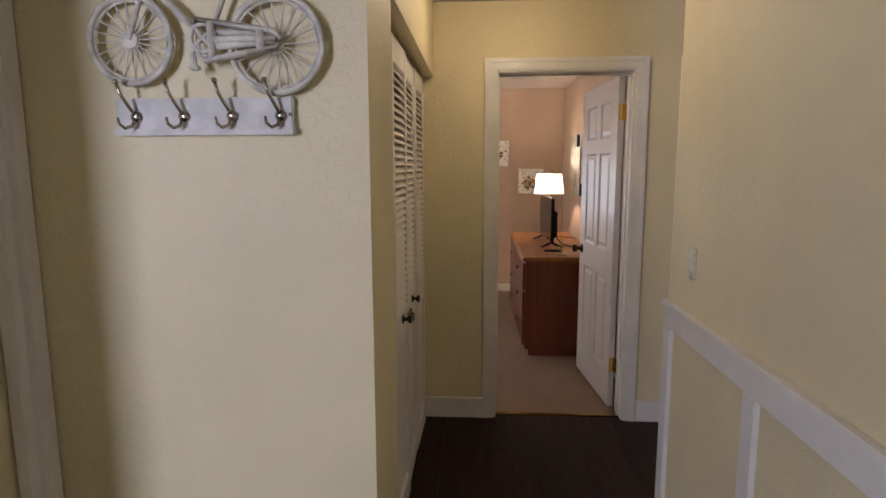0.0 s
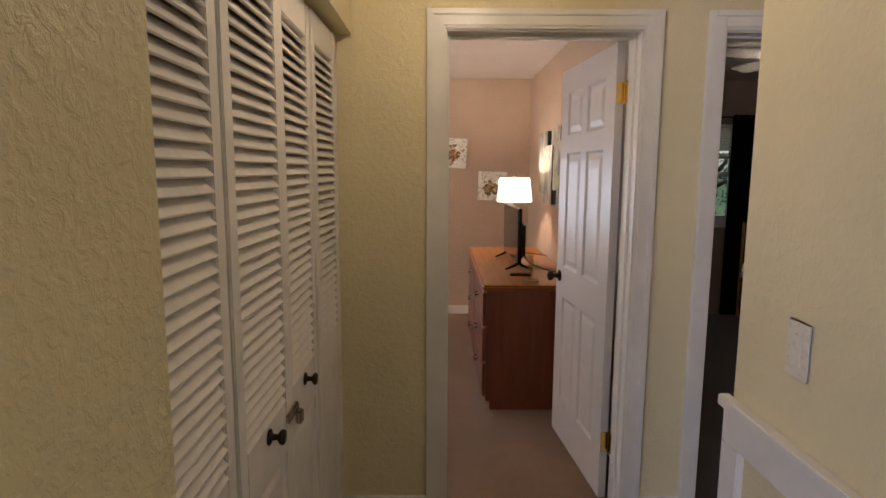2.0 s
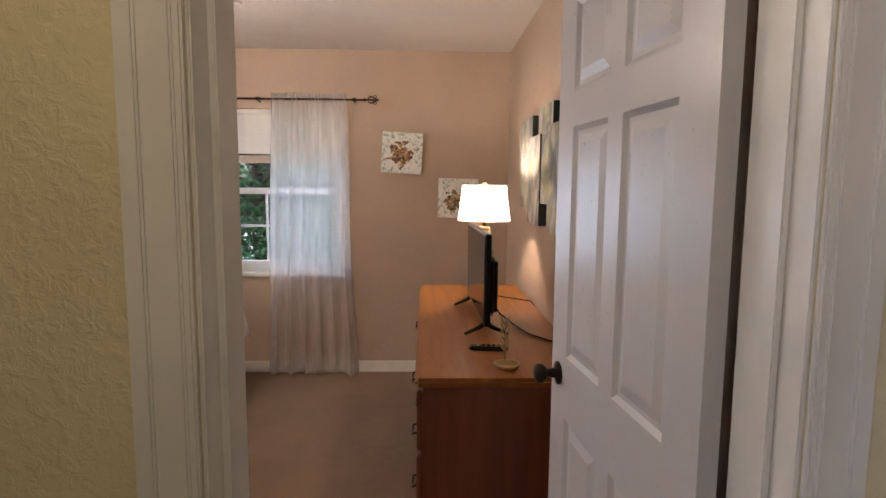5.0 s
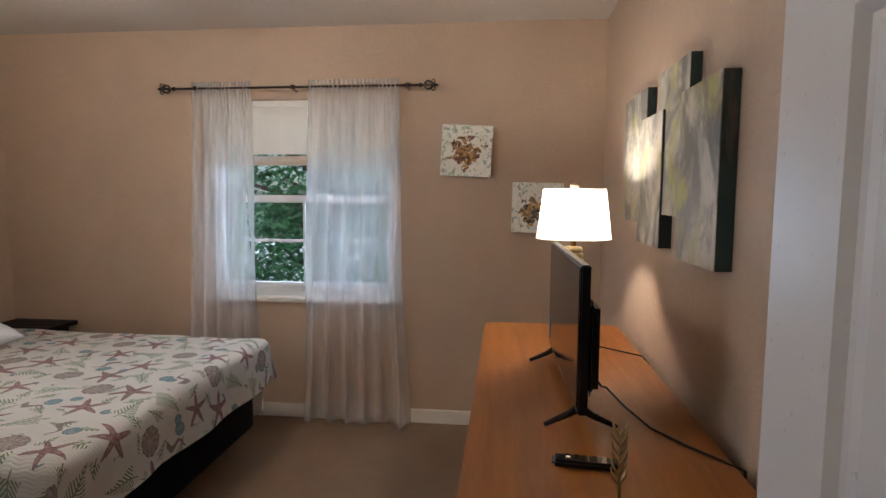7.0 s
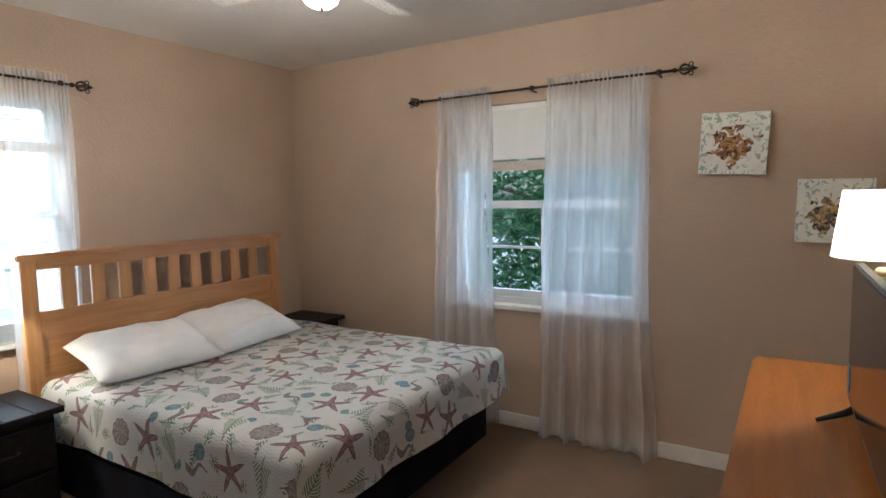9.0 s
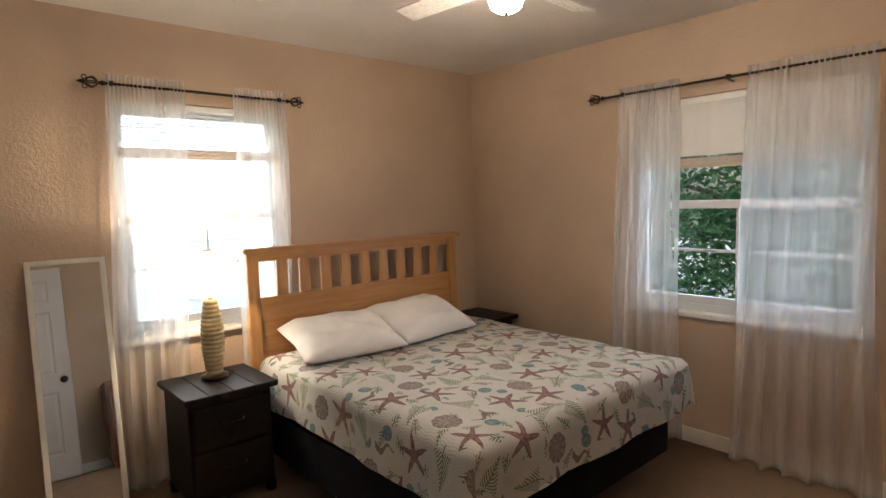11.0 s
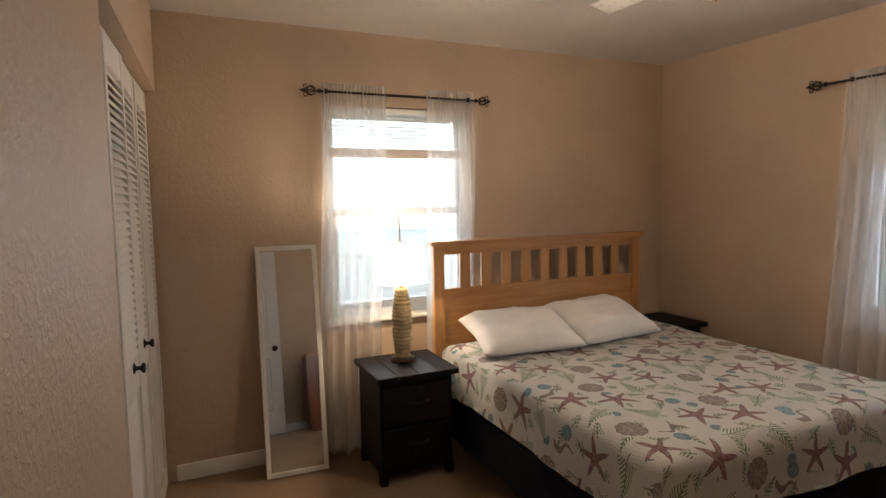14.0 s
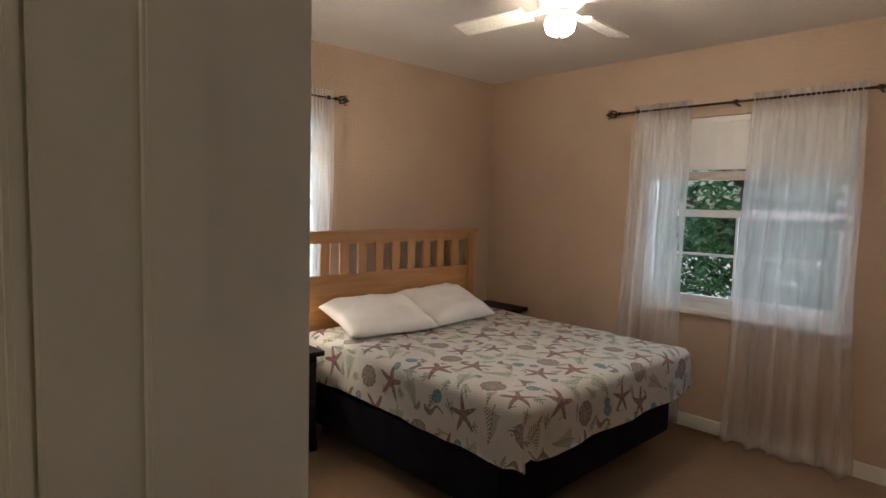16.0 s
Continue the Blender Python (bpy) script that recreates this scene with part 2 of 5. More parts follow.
def canvas_print(name, ground, core, accent, leaf, seed):
    """A painted canvas: a dark cluster in the middle with leaves round it."""
    n = Nodes(name)
    o = n.add("ShaderNodeTexCoord").outputs["Generated"]
    sh = n.add("ShaderNodeVectorMath", i0=o, i1=(seed, seed, seed)).outputs[0]
    s = n.add("ShaderNodeSeparateXYZ", Vector=o)
    dx, dz = n.math("SUBTRACT", s.outputs[0], 0.47), n.math("SUBTRACT", s.outputs[2], 0.47)
    r = n.math("SQRT", n.math("ADD", n.math("MULTIPLY", dx, dx), n.math("MULTIPLY", dz, dz)))
    blot = n.noise(sh, 7.0, 3.0, 0.5, 0.8)
    blot2 = n.noise(sh, 10.0, 3.0, 0.55, 1.1)
    c = n.mix(n.ramp(n.noise(sh, 3, 3.0), 0.3, 0.7), ground, rgb(ground, 0.88))
    outer = n.math("MULTIPLY", n.ramp(blot2, 0.53, 0.58), n.ramp(r, 0.32, 0.42))
    c = n.mix(n.math("MULTIPLY", outer, 0.7), c, leaf)
    m = n.ramp(n.math("ADD", n.math("MULTIPLY", blot, 0.9), n.math("MULTIPLY", r, -0.9)), 0.19, 0.24)
    c = n.mix(m, c, n.mix(n.ramp(blot2, 0.42, 0.6), core, accent))
    dark = n.math("MULTIPLY", m, n.ramp(n.noise(sh, 16, 3.0), 0.54, 0.62))
    c = n.mix(dark, c, rgb(core, 0.25))
    n.set(Base_Color=c, Roughness=0.7)
    n.bump(n.noise(o, 160, 2.0), 0.15, 0.002)
    return n.mat


def abstract_print(name, a, b, d):
    n = Nodes(name)
    rnd = n.add("ShaderNodeObjectInfo").outputs["Random"]
    v = n.add("ShaderNodeVectorMath", i0=n.coords((1.2, 2.2, 0.8)), i1=n.add("ShaderNodeCombineXYZ", X=n.math("MULTIPLY", rnd, 9.0)).outputs[0]).outputs[0]
    c = n.mix(n.ramp(n.noise(v, 5.0, 4.0, 0.6, 0.7), 0.36, 0.60), a, b)
    c = n.mix(n.math("MULTIPLY", n.ramp(n.noise(v, 3.4, 3.0, 0.5, 1.2), 0.50, 0.64), 0.8), c, d)
    c = n.mix(n.math("MULTIPLY", n.ramp(n.noise(v, 18, 3.0, 0.6, 0.4), 0.5, 0.7), 0.3), c, rgb(a, 0.6))
    n.set(Base_Color=c, Roughness=0.48)
    n.bump(n.noise(v, 30, 3.0), 0.2, 0.003)
    return n.mat


def foliage(name, dark, light):
    n = Nodes(name)
    rnd = n.add("ShaderNodeNewGeometry").outputs["Random Per Island"]
    c = n.mix(rnd, dark, light)
    n.set(Base_Color=c, Roughness=0.5)
    t = n.add("ShaderNodeBsdfTranslucent", Color=n.mix(rnd, rgb(light, 1.1), rgb(light, 2.2)))
    n.put(n.out.inputs[0], n.add("ShaderNodeMixShader", i0=0.35, i1=n.shader, i2=t))
    return n.mat


BEDROOM_WALL = plaster("beige_wall_paint", (0.470, 0.350, 0.245))
HALL_WALL = plaster("cream_yellow_wall_paint", (0.71, 0.62, 0.375))
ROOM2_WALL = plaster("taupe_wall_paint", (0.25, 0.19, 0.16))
CEILING = plaster("ceiling_paint", (0.58, 0.53, 0.47))
TRIM = plain("white_trim_paint", (0.74, 0.71, 0.64), 0.38, vary=0.06, bump=0.05)
DOOR_WHITE = plain("white_door_paint", (0.61, 0.59, 0.58), 0.36, vary=0.02, bump=0.02, bump_scale=300)
LOUVER_WHITE = plain("cream_louver_paint", (0.75, 0.71, 0.65), 0.42, vary=0.06, bump=0.05)
CARPET = carpet("brown_carpet", (0.25, 0.140, 0.056))
CARPET_DARK = carpet("grey_brown_carpet", (0.085, 0.065, 0.055))
FLOOR_WOOD = wood("espresso_floor_wood", (0.030, 0.014, 0.009), (0.012, 0.006, 0.005), (12, 1, 12), 0.5, shine=0.15)
# One cherry wood: lit tone for the top, shaded tone for sides and drawers.
DRESSER_TOP_LIT = wood("cherry_wood_lit_top", (0.32, 0.112, 0.014), (0.23, 0.075, 0.009), (10, 1, 10), 0.38, 0.25)
DRESSER_SHADED = wood("cherry_wood_shaded_upright", (0.20, 0.058, 0.024), (0.145, 0.040, 0.018), (10, 10, 1), 0.36, 0.3)
PINE = wood("honey_oak_wood", (0.50, 0.27, 0.10), (0.38, 0.18, 0.06), (12, 1, 12), 0.4, 0.2)
PINE_V = wood("honey_oak_upright", (0.50, 0.27, 0.10), (0.38, 0.18, 0.06), (12, 12, 1), 0.4, 0.2)
BLACK_WOOD = wood("black_stained_wood", (0.014, 0.011, 0.010), (0.006, 0.005, 0.005), (1, 14, 14), 0.5, shine=0.16)
BED_BASE = plain("dark_navy_upholstery", (0.014, 0.014, 0.020), 0.9, vary=0.3, bump=0.3, bump_scale=500, Specular_IOR_Level=0.08)
BLACK_PLASTIC = plain("black_plastic", (0.008, 0.008, 0.009), 0.4, vary=0.2, Specular_IOR_Level=0.25)
SCREEN = plain("dark_tv_screen", (0.008, 0.009, 0.010), 0.12, vary=0.1)
BRONZE = plain("dark_bronze", (0.030, 0.020, 0.014), 0.4, 0.7, vary=0.3, bump=0.1)
BRASS = plain("polished_brass", (0.75, 0.50, 0.14), 0.25, 1.0, vary=0.2)
PEWTER = plain("antique_nickel", (0.42, 0.37, 0.31), 0.32, 1.0, vary=0.35)
CHALK = plain("chalky_white_paint", (0.64, 0.62, 0.57), 0.7, vary=0.15, scale=18, bump=0.1)
WORN_WHITE = plain("worn_white_metal", (0.60, 0.56, 0.47), 0.65, vary=0.3, scale=24, bump=0.2)
PLATE = plain("ivory_plastic", (0.72, 0.67, 0.54), 0.35, vary=0.04)
SHEER = sheer("white_voile", (0.97, 0.95, 0.94))
DARK_CLOTH = plain("black_curtain_cloth", (0.012, 0.012, 0.014), 0.9, vary=0.3, bump=0.2, Specular_IOR_Level=0.08)
GLASS = glass("window_glass")
MIRROR = Nodes("mirror_silver").set(Base_Color=(0.86, 0.88, 0.87), Metallic=1.0, Roughness=0.01).mat
SASH = plain("grey_white_vinyl", (0.62, 0.64, 0.64), 0.4, vary=0.05)
BLIND = plain("cream_blind_slats", (0.76, 0.74, 0.68), 0.5, vary=0.05, bump=0.05)
BLIND_RAIL = plain("tan_blind_rail", (0.55, 0.44, 0.32), 0.5, vary=0.08)
SHADE = lampshade("white_linen_shade", (0.92, 0.88, 0.80))
CERAMIC = plain("straw_coloured_ceramic", (0.46, 0.36, 0.19), 0.45, vary=0.25, scale=20, bump=0.2)
PILLOW = plain("white_cotton", (0.78, 0.76, 0.73), 0.9, vary=0.06, bump=0.25, bump_scale=60)
OPAL = glow("lit_bulb_glass", (1.0, 0.80, 0.52), 9.0)
FAN_OPAL = glow("lit_opal_globe", (1.0, 0.82, 0.62), 255.0)
FAN_OPAL_DIM = glow("dimly_lit_opal_globe", (1.0, 0.86, 0.68), 55.0)
FAN_WHITE = plain("fan_white_enamel", (0.74, 0.70, 0.62), 0.35, vary=0.06)
GOLD_WIRE = plain("brushed_gold", (0.45, 0.32, 0.15), 0.4, 0.8, vary=0.3)
QUILT = quilt_print("sea_life_quilt", (0.96, 0.93, 0.86), (0.36, 0.10, 0.085), (0.40, 0.29, 0.23), (0.12, 0.34, 0.42), (0.155, 0.235, 0.080))
BLUE_QUILT = quilt_print("blue_shark_bedding", (0.86, 0.90, 0.95), (0.02, 0.16, 0.80), (0.04, 0.28, 0.85), (0.03, 0.32, 0.85), (0.03, 0.22, 0.80), 0.21)
PRINT_A = canvas_print("botanical_print_a", (0.82, 0.82, 0.74), (0.16, 0.075, 0.04), (0.46, 0.26, 0.08), (0.16, 0.30, 0.24), 2.3)
PRINT_B = canvas_print("botanical_print_b", (0.82, 0.82, 0.74), (0.10, 0.10, 0.08), (0.55, 0.36, 0.14), (0.16, 0.28, 0.25), 5.9)
ART = abstract_print("grey_abstract_print", (0.13, 0.13, 0.12), (0.50, 0.47, 0.40), (0.38, 0.36, 0.10))
ART_EDGE = abstract_print("teal_canvas_edge", (0.02, 0.03, 0.03), (0.03, 0.07, 0.07), (0.10, 0.10, 0.08))
BARK = plain("bark", (0.09, 0.06, 0.04), 0.9, vary=0.4, scale=9, bump=0.6, bump_scale=30)
LEAVES = foliage("leaves", (0.008, 0.040, 0.014), (0.045, 0.150, 0.045))
GRASS = plain("lawn", (0.06, 0.10, 0.03), 0.95, vary=0.5, scale=2, bump=0.5, bump_scale=60)


# ---- mesh helpers ----
def finish(bm, name, material, smooth=False):
    bmesh.ops.recalc_face_normals(bm, faces=bm.faces[:])
    me = bpy.data.meshes.new(name)
    bm.to_mesh(me)
    bm.free()
    me.materials.append(material)
    if smooth:
        for p in me.polygons:
            p.use_smooth = True
    return me


def part(name, bm, material, parent, label="", m=None, smooth=False):
    """One mesh object under a thing or a part, in the thing's own coordinates."""
    ob = new(name, bm if isinstance(bm, bpy.types.Mesh) else finish(bm, name, material, smooth))
    ob.parent = parent
    if m is not None:
        ob.matrix_basis = m
    if label:
        tagged(ob, label)
    return ob


def thing(name, m, label, category, group=""):
    ob = new(name)
    ob.empty_display_size = 0.1
    ob.matrix_basis = m
    return tagged(ob, label, category, group)


def solid(name, bm, material, label, category, group="", kind="", m=None, smooth=False):
    ob = new(name, finish(bm, name, material, smooth))
    if m is not None:
        ob.matrix_basis = m
    return tagged(ob, label, category, group, kind)


def boxes(*list_of, bevel=0.0, segments=2):
    """A bmesh of boxes (x0, x1, y0, y1, z0, z1)."""
    bm = bmesh.new()
    for x0, x1, y0, y1, z0, z1 in list_of:
        bmesh.ops.create_cube(bm, size=1, matrix=Matrix.LocRotScale(((x0 + x1) / 2, (y0 + y1) / 2, (z0 + z1) / 2), None, (abs(x1 - x0), abs(y1 - y0), abs(z1 - z0))))
    if bevel:
        bmesh.ops.bevel(bm, geom=bm.edges[:], offset=bevel, segments=segments, affect="EDGES", clamp_overlap=True)
    return bm


def lathe(profile, turns=28, bm=None, centre=(0, 0, 0)):
    """Turned body from (radius, height) pairs."""
    bm = bm or bmesh.new()
    rings = []
    for r, z in profile:
        rings.append([bm.verts.new((centre[0] + r * math.cos(2 * math.pi * k / turns), centre[1] + r * math.sin(2 * math.pi * k / turns), centre[2] + z)) for k in range(turns)])
    for a, b in zip(rings, rings[1:]):
        for k in range(turns):
            bm.faces.new((a[k], a[(k + 1) % turns], b[(k + 1) % turns], b[k]))
    for ring in (rings[0], rings[-1]):
        if (ring[0].co - ring[turns // 2].co).length > 1e-4:
            bm.faces.new(ring)
    return bm


def tube(points, radius, sides=8, bm=None, closed=False):
    """A round bar along points; radius may be one number or one for each point."""
    bm = bm or bmesh.new()
    pts = [Vector(p) for p in points]
    rings = []
    for i, p in enumerate(pts):
        if closed:
            d = pts[(i + 1) % len(pts)] - pts[i - 1]
        else:
            d = pts[min(i + 1, len(pts) - 1)] - pts[max(i - 1, 0)]
        q = d.to_track_quat("Z", "Y")
        r = radius[i] if isinstance(radius, (list, tuple)) else radius
        rings.append([bm.verts.new(p + q @ Vector((r * math.cos(2 * math.pi * k / sides), r * math.sin(2 * math.pi * k / sides), 0))) for k in range(sides)])
    pairs = list(zip(rings, rings[1:])) + ([(rings[-1], rings[0])] if closed else [])
    for a, b in pairs:
        for k in range(sides):
            bm.faces.new((a[k], a[(k + 1) % sides], b[(k + 1) % sides], b[k]))
    if not closed:
        bm.faces.new(rings[0])
        bm.faces.new(rings[-1])
    return bm


def wall_boxes(axis, a0, a1, face, back, z1, holes):
    """Boxes of a wall along an axis, between face and back, with holes (from, to, bottom, top)."""
    out, at = [], a0
    for h0, h1, b, t in sorted(holes):
        out += [(at, h0, 0, z1), (h0, h1, t, z1)] + ([(h0, h1, 0, b)] if b > 0 else [])
        at = h1
    out.append((at, a1, 0, z1))
    lo, hi = min(face, back), max(face, back)
    return [(p, q, lo, hi, z, w) if axis == "x" else (lo, hi, p, q, z, w) for p, q, z, w in out if q - p > 1e-4 and w - z > 1e-4]


# ---- plan ----
CEIL = 2.41
NORTH, WEST, EAST = 6.82, -2.63, 1.165
DOOR_FACE, DOOR_BACK = 3.20, 3.356
SKEW = -2.58
SOUTH = pose(0.2, 3.336, 0, 0, 0, SKEW)
WIN_N = (-1.26, -0.05, 0.765, 1.985)
WIN_W = (4.30, 5.22, 0.765, 2.0)
HOLE_1 = (0.272, 1.03, 0, 2.032)
HOLE_2 = (1.345, 2.10, 0, 2.032)
ROOM2_EAST = 4.55
WIN_2 = (2.80, 3.32, 0.95, 1.98)


def structure(name, bm, material, label, category, m=None):
    return solid(name, bm, material, label, category, kind="structure", m=m)


structure("wall_north", boxes(*wall_boxes("x", WEST - 0.15, EAST + 0.065, NORTH, NORTH + 0.16, CEIL, [WIN_N])), BEDROOM_WALL, "beige textured plaster wall with a curtained window", "wall")
structure("wall_west", boxes(*wall_boxes("y", 2.7, NORTH, WEST, WEST - 0.15, CEIL, [WIN_W])), BEDROOM_WALL, "beige textured plaster wall behind the bed head", "wall")
structure("wall_east", boxes((EAST, EAST + 0.065, DOOR_BACK + 0.004, NORTH, 0, CEIL)), BEDROOM_WALL, "beige textured plaster wall behind the dresser", "wall")
# bedroom south wall west of the door, slightly out of square, with the closet opening
CL0, CL1 = -2.805, -1.25
structure("wall_south", boxes((CL1, -0.004, -0.115, 0, 0, CEIL), (CL0, CL1, -0.115, 0, 2.01, CEIL)), BEDROOM_WALL, "beige textured plaster wall beside the closet", "wall", SOUTH)
structure("closet_back_wall", boxes((CL0, CL1 + 0.2, -0.70, -0.66, 0, CEIL), (CL1 + 0.10, CL1 + 0.14, -0.66, -0.12, 0, CEIL)), BEDROOM_WALL, "plain beige closet back wall", "wall", SOUTH)
structure("wall_door_hall", boxes(*wall_boxes("x", -0.20, 3.2, DOOR_FACE, DOOR_FACE + 0.066, CEIL, [HOLE_1, HOLE_2])), HALL_WALL, "cream yellow textured hall wall with two doorways", "wall")
structure("wall_door_bedroom", boxes(*wall_boxes("x", 0.2, EAST + 0.065, DOOR_FACE + 0.066, DOOR_BACK, CEIL, [HOLE_1])), BEDROOM_WALL, "beige textured wall round the bedroom doorway", "wall")
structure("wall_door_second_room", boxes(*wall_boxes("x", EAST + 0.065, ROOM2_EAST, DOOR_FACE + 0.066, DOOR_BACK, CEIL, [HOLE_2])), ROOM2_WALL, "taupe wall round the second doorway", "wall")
# hall
CO, CO0, CO1 = -0.088, 1.62, 3.135
structure("wall_hall_west", boxes((-0.70, CO, 1.25, CO0, 0, CEIL), (-0.20, CO, CO0, CO1, 2.01, CEIL), (-0.20, CO, CO1, DOOR_FACE, 2.01, CEIL), (-1.4, -0.70, 1.25, 1.36, 0, CEIL), (-0.80, -0.76, 1.36, 3.0, 0, CEIL), (-0.76, -0.20, 3.19, 3.26, 0, CEIL)), HALL_WALL, "cream yellow textured wall with coat hooks and closet opening", "wall")
structure("wall_hall_east", boxes((0.95, 1.07, -2.6, 2.215, 0, CEIL)), HALL_WALL, "cream yellow textured wall above white wainscot", "wall")
structure("wall_side_hall", boxes((1.07, 3.2, 1.95, 2.07, 0, CEIL), (3.2, 3.3, 1.95, DOOR_FACE, 0, CEIL)), HALL_WALL, "plain cream yellow wall of the side hall", "wall")
# Unseen enclosure; the short stub is placed to shade the hook wall's left end.
structure("unseen_entry_walls", boxes((-1.12, -1.0, 0.55, 1.25, 0, CEIL), (-3.6, 1.07, -2.75, -2.6, 0, CEIL), (-3.75, -3.6, -2.75, 1.36, 0, CEIL), (-3.6, -1.4, 1.25, 1.36, 0, CEIL)), HALL_WALL, "plain cream walls added out of view, with a shadow-casting stub", "wall")
structure("entry_door_trim", boxes((-0.995, -0.955, 1.17, 1.246, 0, 2.1), (-0.985, -0.935, 1.20, 1.248, 0, 2.1), bevel=0.004), TRIM, "white painted door casing", "trim")
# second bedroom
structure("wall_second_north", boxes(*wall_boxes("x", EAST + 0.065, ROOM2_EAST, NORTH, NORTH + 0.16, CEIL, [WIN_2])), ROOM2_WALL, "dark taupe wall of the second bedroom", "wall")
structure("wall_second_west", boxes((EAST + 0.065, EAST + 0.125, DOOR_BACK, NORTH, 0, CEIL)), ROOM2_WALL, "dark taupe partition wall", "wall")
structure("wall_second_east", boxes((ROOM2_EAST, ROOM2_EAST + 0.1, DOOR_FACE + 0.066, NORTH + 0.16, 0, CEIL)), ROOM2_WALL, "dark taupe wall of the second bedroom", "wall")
# floors and ceilings
structure("carpet_floor", boxes((WEST - 0.14, EAST + 0.06, 3.262, NORTH, -0.12, 0.0), (WEST - 0.14, -0.82, 2.7, 3.262, -0.12, 0.0), (-0.82, 0.0, 3.17, 3.262, -0.12, -0.002)), CARPET, "brown cut-pile wall-to-wall carpet", "carpet")
structure("second_room_carpet", boxes((EAST + 0.062, ROOM2_EAST + 0.1, 3.262, NORTH + 0.1, -0.12, 0.0)), CARPET_DARK, "dark grey-brown carpet", "carpet")
hall_floor = structure("hall_floor", boxes((-3.7, 3.3, -2.7, 3.26, -0.12, -0.012)), FLOOR_WOOD, "dark espresso wood plank floor", "floor")
structure("ceiling", boxes((-3.9, ROOM2_EAST + 0.1, -2.9, NORTH + 0.2, CEIL, CEIL + 0.12)), CEILING, "off-white textured ceiling", "ceiling")
structure("threshold", boxes((HOLE_1[0], HOLE_1[1], 3.243, 3.263, -0.01, 0.006), bevel=0.002), BRASS, "thin metal carpet strip under the doorway", "threshold")


# ---- doors and trim ----
def casing(name, x0, x1, top, face, out, m=None, depth=1.0):
    """Stepped colonial casing round an opening on one wall face; out is the way it stands proud."""
    w = 0.072
    steps = [(0.0, w - 0.003, 0.012 * depth), (0.010, w - 0.0015, 0.017 * depth), (w - 0.024, w, 0.023 * depth)]
    bm = bmesh.new()
    for a, b, d in steps:
        y0, y1 = sorted((face, face + out * d))
        for bx in ((x0 - b, x0 - a, y0, y1, 0, top + b), (x1 + a, x1 + b, y0, y1, 0, top + b), (x0 - a, x1 + a, y0, y1, top + a, top + b)):
            bmesh.ops.create_cube(bm, size=1, matrix=Matrix.LocRotScale(((bx[0] + bx[1]) / 2, (bx[2] + bx[3]) / 2, (bx[4] + bx[5]) / 2), None, (bx[1] - bx[0], bx[3] - bx[2], bx[5] - bx[4])))
    bmesh.ops.bevel(bm, geom=bm.edges[:], offset=0.003, segments=2, affect="EDGES", clamp_overlap=True)
    return structure(name, bm, TRIM, "white painted moulded door casing", "trim", m)


for k, hole in ((1, HOLE_1), (2, HOLE_2)):
    x0, x1, _, top = hole
    casing("casing_hall_%d" % k, x0, x1, top, DOOR_FACE, -1)
    casing("casing_room_%d" % k, x0, x1, top, DOOR_BACK, 1, None, 0.75)
    jt = 0.018
    structure("door_jamb_%d" % k, boxes((x0, x0 + 0.006, DOOR_FACE - 0.001, DOOR_BACK + 0.001, 0, top), (x1 - 0.006, x1, DOOR_FACE - 0.001, DOOR_BACK + 0.001, 0, top), (x0, x1, DOOR_FACE - 0.001, DOOR_BACK + 0.001, top - 0.006, top),
                                        (x0 + 0.006, x0 + 0.016, 3.25, 3.285, 0, top - 0.006), (x1 - 0.016, x1 - 0.006, 3.25, 3.285, 0, top - 0.006), (x0 + 0.006, x1 - 0.006, 3.25, 3.285, top - 0.016, top - 0.006), bevel=0.002), TRIM, "white painted door jamb with stop", "trim")


def baseboard(name, runs):
    bm = boxes(*[r + (0.0, 0.088) for r in runs], bevel=0.004)
    return structure(name, bm, TRIM, "white painted baseboard", "baseboard")


def hall_base(x0, x1):
    return [(x0, x1, DOOR_FACE - 0.014, DOOR_FACE, -0.012, 0.115), (x0, x1, DOOR_FACE - 0.019, DOOR_FACE, 0.10, 0.125)]


structure("baseboard_hall", boxes(*(hall_base(CO - 0.055, HOLE_1[0] - 0.073) + hall_base(HOLE_1[1] + 0.073, HOLE_2[0] - 0.073)), bevel=0.003), TRIM, "white painted tall baseboard", "baseboard")
baseboard("baseboard_north", [(WEST, EAST, NORTH - 0.013, NORTH)])
baseboard("baseboard_west", [(WEST, WEST + 0.013, 3.46, NORTH - 0.013)])
baseboard("baseboard_east", [(EAST - 0.013, EAST, DOOR_BACK, NORTH - 0.013)])
structure("baseboard_south", boxes((CL1, -0.05, 0, 0.013, 0, 0.088), bevel=0.003), TRIM, "white painted baseboard", "baseboard", SOUTH)

structure("closet_filler", boxes((-0.172, -0.148, CO1 - 0.008, DOOR_FACE - 0.002, -0.01, 2.008), bevel=0.002), LOUVER_WHITE, "cream painted closet filler strip", "trim")

# wainscot on the hall's east wall
structure("wainscot", boxes((0.922, 0.95, -2.6, 2.235, 0.945, 0.972), (0.932, 0.95, -2.6, 2.222, 0.865, 0.945), (0.932, 0.95, -2.6, 2.222, -0.012, 0.13), *[(0.932, 0.95, y - 0.075, y, 0.13, 0.865) for y in (2.222, 1.51, 0.80, 0.09, -0.62, -1.33)], (0.932, 1.07, 2.215, 2.224, -0.012, 0.945), bevel=0.003), TRIM, "white board-and-batten wainscot with cap rail", "wainscot")


